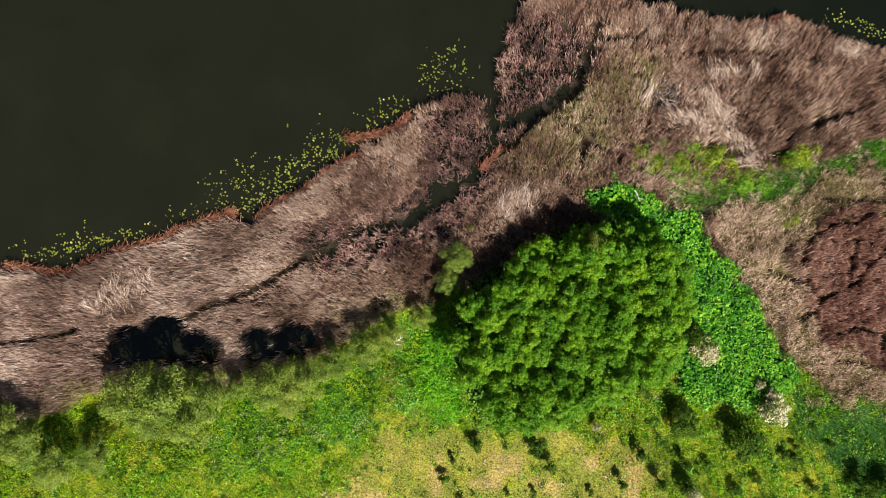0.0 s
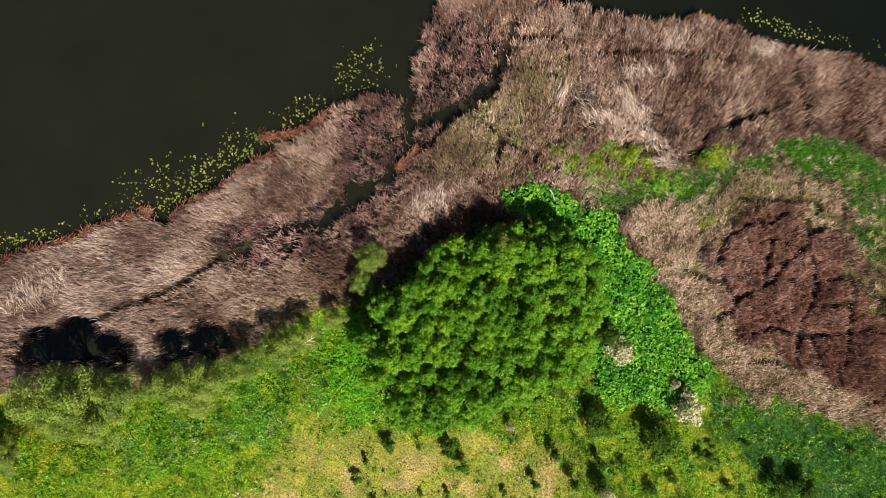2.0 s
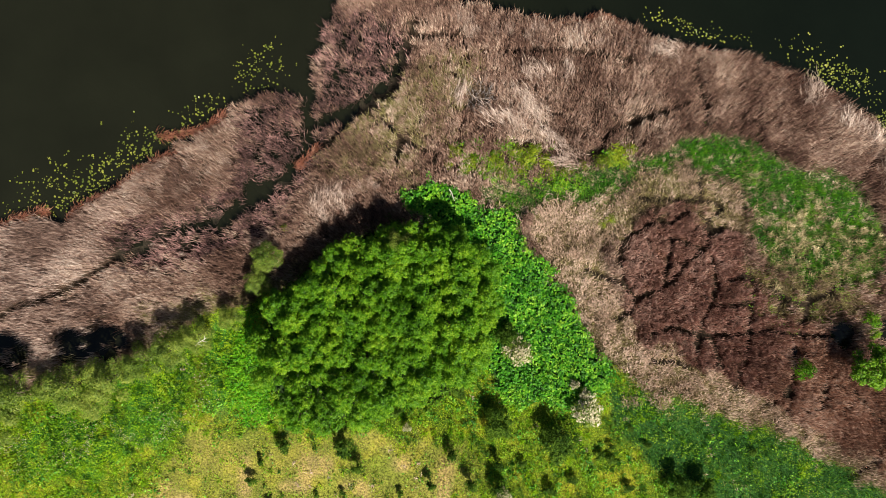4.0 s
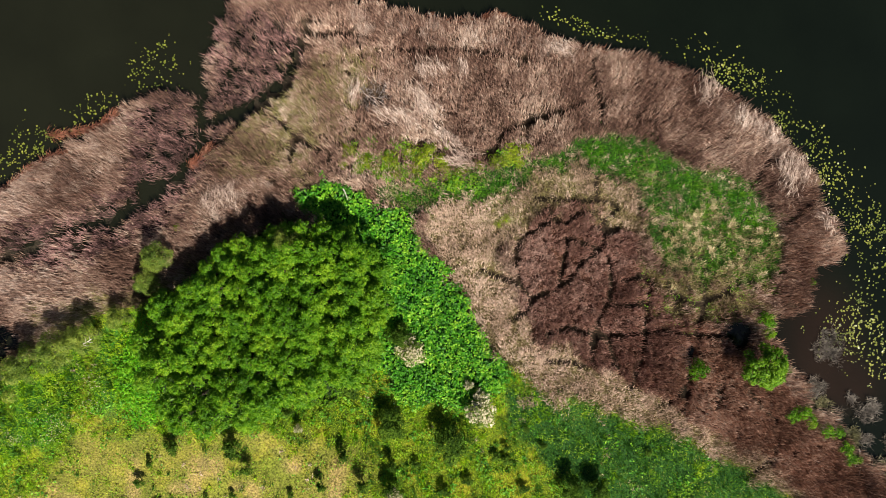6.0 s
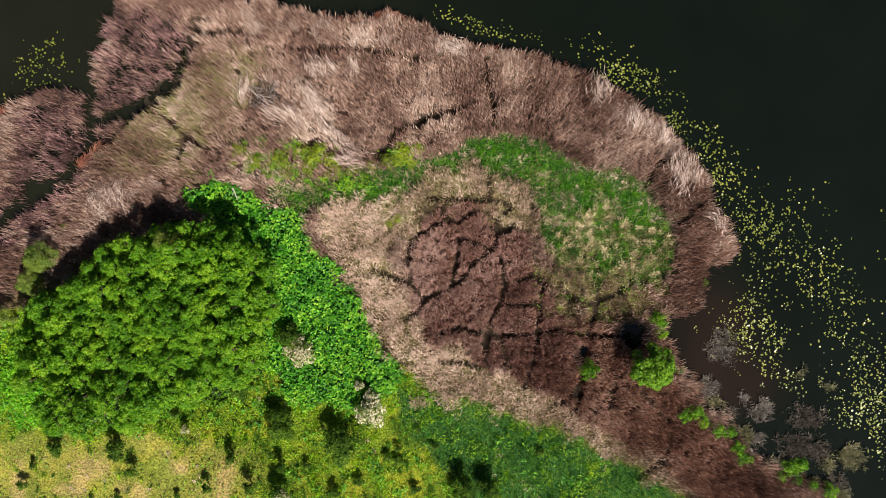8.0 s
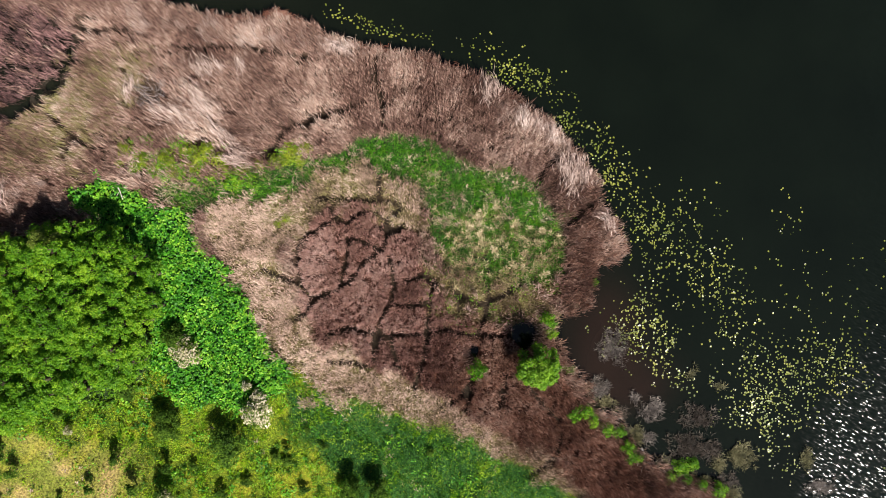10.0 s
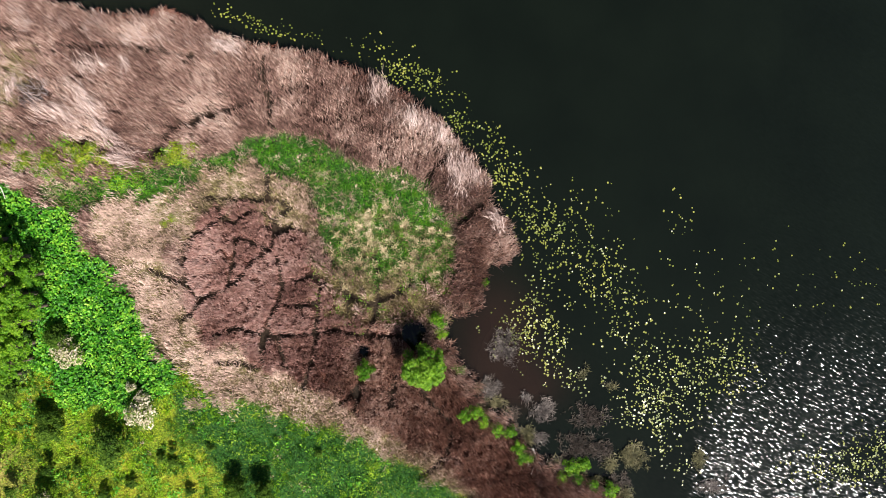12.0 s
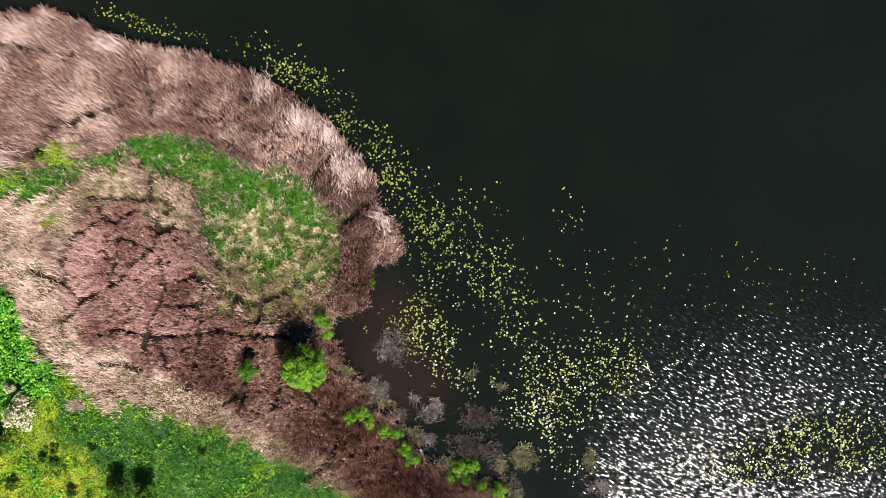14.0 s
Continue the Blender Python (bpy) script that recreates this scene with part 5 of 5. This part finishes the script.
# white and yellow flowers on the slope
feet = scatter(38, (-62, -26, -20, -8), lambda x, y: south_cover(x, y) * soft_step(-to_line(np.array([(-52.0, -19.0), (-45, -17.5), (-38.5, -16.5), (-34.5, -13.0)]), x, y), -2.6, -0.4) * soft_step(patchy(x, y, 1.0, 82), -0.3, 0.5))
a, b, i = leaf_arrays(feet + [0, 0, 0.38], np.stack([rng.normal(0, 0.3, len(feet)), rng.normal(0, 0.3, len(feet)), np.ones(len(feet))], 1), rng.uniform(0.035, 0.10, len(feet)), 0.9)
stuff("cow_parsley", mesh_of("cow_parsley", a, b, i, BLOSSOM), "white umbels of cow parsley in the grass", "flowers")


# ---- trees and bushes ----
def crown_mesh(name, radius, tall, low, leaves, size, mat, lobes=9, narrow=0.6, flat=1.0):
    """A crown of leaf clumps: leaves set on the upper sides of many uneven lobes."""
    cs, rs = [], []
    for k in range(lobes):
        turn, r = k * 2.4 + rng.uniform(-0.5, 0.5), radius * math.sqrt((k + 0.3) / lobes) * 0.78
        lift = (1 - (r / radius) ** 2 * 0.75) * rng.uniform(0.82, 1.05)
        cs.append((r * math.cos(turn), r * math.sin(turn), low + (tall - low) * lift - radius * 0.25))
        rs.append(radius * rng.uniform(0.85, 1.35) / math.sqrt(lobes) * 1.05)
    cs, rs = np.array(cs), np.array(rs)
    pick = rng.integers(0, lobes, leaves)
    d = rng.normal(size=(leaves, 3))
    d[:, 2] = np.abs(d[:, 2]) * 1.1 - 0.55 * (rng.uniform(size=leaves) < 0.3)
    d /= np.linalg.norm(d, axis=1, keepdims=True)
    at = cs[pick] + d * (rs[pick] * rng.uniform(0.55, 1.12, leaves))[:, None] * [1, 1, flat]
    at[:, 2] = np.clip(at[:, 2], 0.12, None)
    normal = d * 0.7 + rng.normal(0, 0.45, (leaves, 3)) + [0, 0, 0.35]
    return mesh_of(name, *leaf_arrays(at, normal, size * rng.uniform(0.6, 1.3, leaves), narrow), mat), cs


def limb_runs(cs, tall, thick, many=6):
    runs = []
    for c in cs[:many]:
        z0 = tall * rng.uniform(0.18, 0.35)
        runs.append([(0, 0, z0, thick * 0.6), (c[0] * 0.45, c[1] * 0.45, (z0 + c[2]) * 0.52, thick * 0.4), (c[0], c[1], c[2] + 0.05, thick * 0.12)])
    return runs


def tree(name, radius, tall, low, leaves, size, leaf, bark, label, category, group, lobes=9, narrow=0.6, blossom=0):
    """trunk, limbs and crown under an empty at the foot."""
    top = new(name)
    tagged(top, label, category, group)
    me, cs = crown_mesh("crown", radius, tall, low, leaves, size, leaf, lobes, narrow)
    thick = 0.035 * tall
    part("trunk", tubes("trunk", [[(0, 0, -0.15, thick * 1.3), (0.03, 0.02, tall * 0.2, thick), (0.06, -0.04, tall * 0.5, thick * 0.6), (0, 0, tall * 0.8, thick * 0.15)]], bark), top)
    for run in limb_runs(cs, tall, thick, 5):
        part("limb", tubes("limb", [run], bark, 5), top)
    part("crown", me, top)
    if blossom:
        part("blossom", crown_mesh("blossom", radius * 1.02, tall * 1.03, low + 0.2 * tall, blossom, size * 0.85, BLOSSOM, lobes, 0.9)[0], top, "cream-white blossom")
    return top


def settle(x, y):
    return float(height(np.array([x]), np.array([y]))[0])


def plant(models, spots, wide, high):
    """Puts copies of the models at spots of x, y, radius, height; wide and high are the models' own size."""
    used = set()
    for q, (x, y, r, h) in enumerate(spots):
        k = q if q < len(models) else int(rng.integers(0, len(models)))
        m = pose(x, y, settle(x, y), 0, 0, float(rng.uniform(0, 360)))
        ob = models[k] if k not in used else copy_thing(models[k], m)
        used.add(k)
        ob.matrix_basis = m
        ob.scale = (r / wide, r / wide, h / high)


# the grove
herbs("undergrowth", 16, (-33, -18, -3, 7), lambda x, y: soft_step(zone("grove", x, y), -0.9, 0.1), "green weeds growing under the alders", LEAF_FRESH, 0.45, 0.24)
spots, box = [], ZONES["grove"]
for gx0 in np.arange(-30, -6, 1.62):
    for gy0 in np.arange(-16, 4, 1.55):
        x, y = gx0 + rng.uniform(-0.5, 0.5) + (round(gy0) % 4) * 0.4, gy0 + rng.uniform(-0.5, 0.5)
        d = within(box, np.array([x]), np.array([y]))[0]
        if d > 0.4:
            edge = min(1.0, (0.8 if x < -21 and y < -5 else 0.6) + 0.2 * d)
            spots.append((x, y, float(rng.uniform(1.25, 1.7)), float(rng.uniform(5.4, 6.1)) * edge))
models = [tree("alder_tree", 1.4, 5.5, 1.9, 2500, 0.15, LEAF_ALDER, BARK, "young alder with a dense bright green crown in the grove", "tree", "grove trees", 32) for _ in range(6)]
plant(models, spots, 1.4, 5.5)

models = [tree("willow_tree", 2.2, 4.8, 0.4, 6200, 0.165, LEAF_WILLOW, BARK, "bushy willow with fine pale green leaves on the bank", "tree", "bank willows", 16, 0.4) for _ in range(3)]
plant(models, WILLOWS, 2.2, 4.8)
models = [tree("willow_tree", 2.2, 4.8, 0.7, 5200, 0.17, LEAF_WILLOW, BARK, "pale grey-green willow standing among the alders", "tree", "", 16, 0.4)]
plant(models, [(-16.3, 0.5, 1.6, 6.0)], 2.2, 4.8)
models = [tree("round_tree", 2.1, 4.6, 1.2, 6500, 0.18, LEAF_FRESH, BARK, "round bright green tree beside the muddy inlet", "tree", "", 44)]
plant(models, LONE_TREES, 2.1, 4.6)
models = [tree("hawthorn_bush", 1.0, 2.0, 0.4, 900, 0.14, LEAF_WILLOW, BARK, "hawthorn bush covered in white blossom", "bush", "flowering hawthorns", 9, blossom=700) for _ in range(2)]
plant(models, HAWTHORNS, 1.0, 2.0)
models = [tree("dark_bush", 1.4, 2.3, 0.3, 2600, 0.17, LEAF_DARK, BARK, "dark green bush at the meadow's edge", "bush", "dark bushes", 9) for _ in range(2)]
plant(models, BUSHES, 1.4, 2.3)
models = [tree("fresh_bush", 0.9, 1.2, 0.15, 700, 0.16, LEAF_ALDER, BARK, "low green bush on the wet bank", "bush", "green bushes", 8) for _ in range(3)]
plant(models, [(x, y, r * 1.25, h) for x, y, r, h in BANK_SHRUBS] + LONE_BUSHES, 0.9, 1.2)
models = [tree("low_bush", 0.9, 1.2, 0.1, 420, 0.17, LEAF_YELLOW, BARK, "low straggling yellow-green bush among reeds", "bush", "green bushes", 8) for _ in range(3)]
plant(models, YELLOW_BUSHES, 0.9, 1.2)
models = [tree("sapling", 0.6, 1.5, 0.25, 650, 0.15, LEAF_DARK, BARK, "small dark sapling standing in the meadow", "sapling", "meadow saplings", 6) for _ in range(3)]
plant(models, SAPLINGS + SPRIGS, 0.6, 1.5)


# ---- on the water ----
def pads(name, patches, label):
    """Round notched leaves, lying on the water, some tilted."""
    at = []
    for x, y, along, across, turn, many in patches:
        u, v, c, s = rng.normal(0, along, many), rng.normal(0, across, many), math.cos(radians(turn)), math.sin(radians(turn))
        p = np.stack([x + u * c - v * s, y + u * s + v * c], 1)
        drawn = p + 0.35 * np.stack([patchy(p[:, 0], p[:, 1], 0.8, 81), patchy(p[:, 0], p[:, 1], 0.8, 80)], 1)
        at += [drawn, drawn[::3] + rng.normal(0, 0.2, (len(drawn[::3]), 2))]
    at = np.vstack(at)
    at = at[within(LAND, at[:, 0], at[:, 1]) < -0.15]
    n, sides = len(at), 9
    size, spin = rng.uniform(0.035, 0.105, n), rng.uniform(0, math.tau, n)
    tilt, tip = np.abs(rng.normal(0, 0.14, n)), rng.uniform(0, math.tau, n)
    co = np.zeros((n, sides + 1, 3))
    for k in range(sides):
        a = spin + 0.25 + (math.tau - 0.5) * k / (sides - 1)
        co[:, k + 1, 0], co[:, k + 1, 1] = size * np.cos(a), size * np.sin(a)
        co[:, k + 1, 2] = size * np.sin(tilt) * (1 + np.cos(a - tip))
    co[:, :, :2] += at[:, None, :]
    co[:, :, 2] += 0.012 + rng.uniform(0, 0.02, n)[:, None]
    tri = np.array([(0, k + 1, k + 2) for k in range(sides - 1)]).ravel()
    index = (np.arange(n)[:, None] * (sides + 1) + tri).ravel()
    return stuff(name, mesh_of(name, co.reshape(-1, 3), np.full(n * (sides - 1), 3), index, PAD), label, "lily pads", "lily pads")


pads("lily_pads", LILIES + LILIES_WEST, "yellow-green lily pads floating along the reed edge")
pads("lily_pads", LILIES_NORTH + LILIES_TIP, "yellow-green lily pads in a band off the headland")
pads("lily_pads", LILIES_EAST, "crowded yellow-green lily pads off the inlet")
pads("lily_pads", LILIES_BAY + LILIES_FAR, "glossy lily pads scattered over the rippled bay")

MATS = [("tangled mat of dark dead stems in the shallows", STICK, 60), ("tangled tussock of grey dead stems in the shallows", STICK_GREY, 90),
        ("tussock of olive sedge in the shallows", MAT_OLIVE, 90), ("small straw-coloured sedge tussock in the water", STRAW_BLADE, 80)]
WET_BANK = rounded(SHORE_EAST[8:17], False, 1)
DEBRIS = [(*(WET_BANK[int(k)] + rng.normal(0.35, 0.35, 2)), rng.uniform(0.4, 0.9), rng.uniform(0.3, 0.7), int(rng.choice([0, 0, 1, 2, 2]))) for k in np.linspace(0, len(WET_BANK) - 1, 16)]
for x, y, long, broad, kind in ISLETS + DEBRIS:
    label, mat, many = MATS[kind]
    n = int(many * long * broad) + 6
    u, v = rng.normal(0, long * 0.5, n), rng.normal(0, broad * 0.5, n)
    ok = patchy(x + u, y + v, 0.6, 90) > -0.45
    fx, fy = (x + u)[ok], (y + v)[ok]
    bunched("floating_mat", np.stack([fx, fy, np.maximum(height(fx, fy), 0) - 0.03], 1), label, "dead stems", mat, 9, 0.55, 0.04, 0.75, "floating mats", 0.12, 1.6)

# dead brushwood heap in the bleached reeds
heap = new("brushwood_heap")
hx, hy = HEAP
heap.matrix_basis = pose(hx, hy, settle(hx, hy))
tagged(heap, "grey heap of dead branches in bleached reeds", "brushwood")
for k in range(75):
    a, r, z = rng.uniform(0, math.tau), 1.3 * math.sqrt(rng.uniform(0, 1)), rng.uniform(0.6, 1.6)
    b = a + rng.normal(0, 1.1)
    x0, y0, l = r * math.cos(a), r * math.sin(a) * 1.15, rng.uniform(0.35, 0.9)
    part("branch", tubes("branch", [[(x0, y0, z * 0.4, 0.026), (x0 + l * 0.5 * math.cos(b), y0 + l * 0.5 * math.sin(b), z, 0.018), (x0 + l * math.cos(b + 0.7), y0 + l * math.sin(b + 0.7), z * 0.9, 0.007)]], GREY_BARK, 4), heap)


# bleached fallen branches
def fallen_branch(label, x0, y0, x1, y1, thick, twigs, lift=0.25):
    top = new("fallen_branch")
    top.matrix_basis = pose(x0, y0, max(settle(x0, y0), 0.0) + lift)
    tagged(top, label, "branch")
    dx, dy = x1 - x0, y1 - y0
    part("stem", tubes("stem", [[(0, 0, 0, thick), (dx * 0.35 - dy * 0.06, dy * 0.35 + dx * 0.06, 0.12, thick * 0.8), (dx * 0.7, dy * 0.7, 0.08, thick * 0.6), (dx, dy, 0.15, thick * 0.25)]], PALE_WOOD, 7), top)
    for k in range(twigs):
        s, side = (k + 1) / (twigs + 1), 1 if k % 2 else -1
        l = rng.uniform(0.25, 0.45)
        part("twig", tubes("twig", [[(dx * s, dy * s, 0.08, thick * 0.45), (dx * (s + l * 0.5) - side * dy * l * 0.5, dy * (s + l * 0.5) + side * dx * l * 0.5, 0.25, thick * 0.3),
                                     (dx * (s + l) - side * dy * l * 0.8, dy * (s + l) + side * dx * l * 0.8, 0.35, thick * 0.1)]], PALE_WOOD, 5), top)


fallen_branch("bleached fallen branch at the water's edge", 33.0, -15.8, 34.7, -16.6, 0.06, 3)
fallen_branch("bleached fallen trunk beside the shallows", 36.7, -18.9, 37.2, -21.4, 0.13, 4)
fallen_branch("pale fallen branch lying on the nettles", -11.8, 5.5, -11.3, 4.4, 0.05, 2, 0.75)
fallen_branch("pale bare branch caught in the willows", -34.2, -8.6, -33.2, -7.9, 0.06, 4, 3.0)
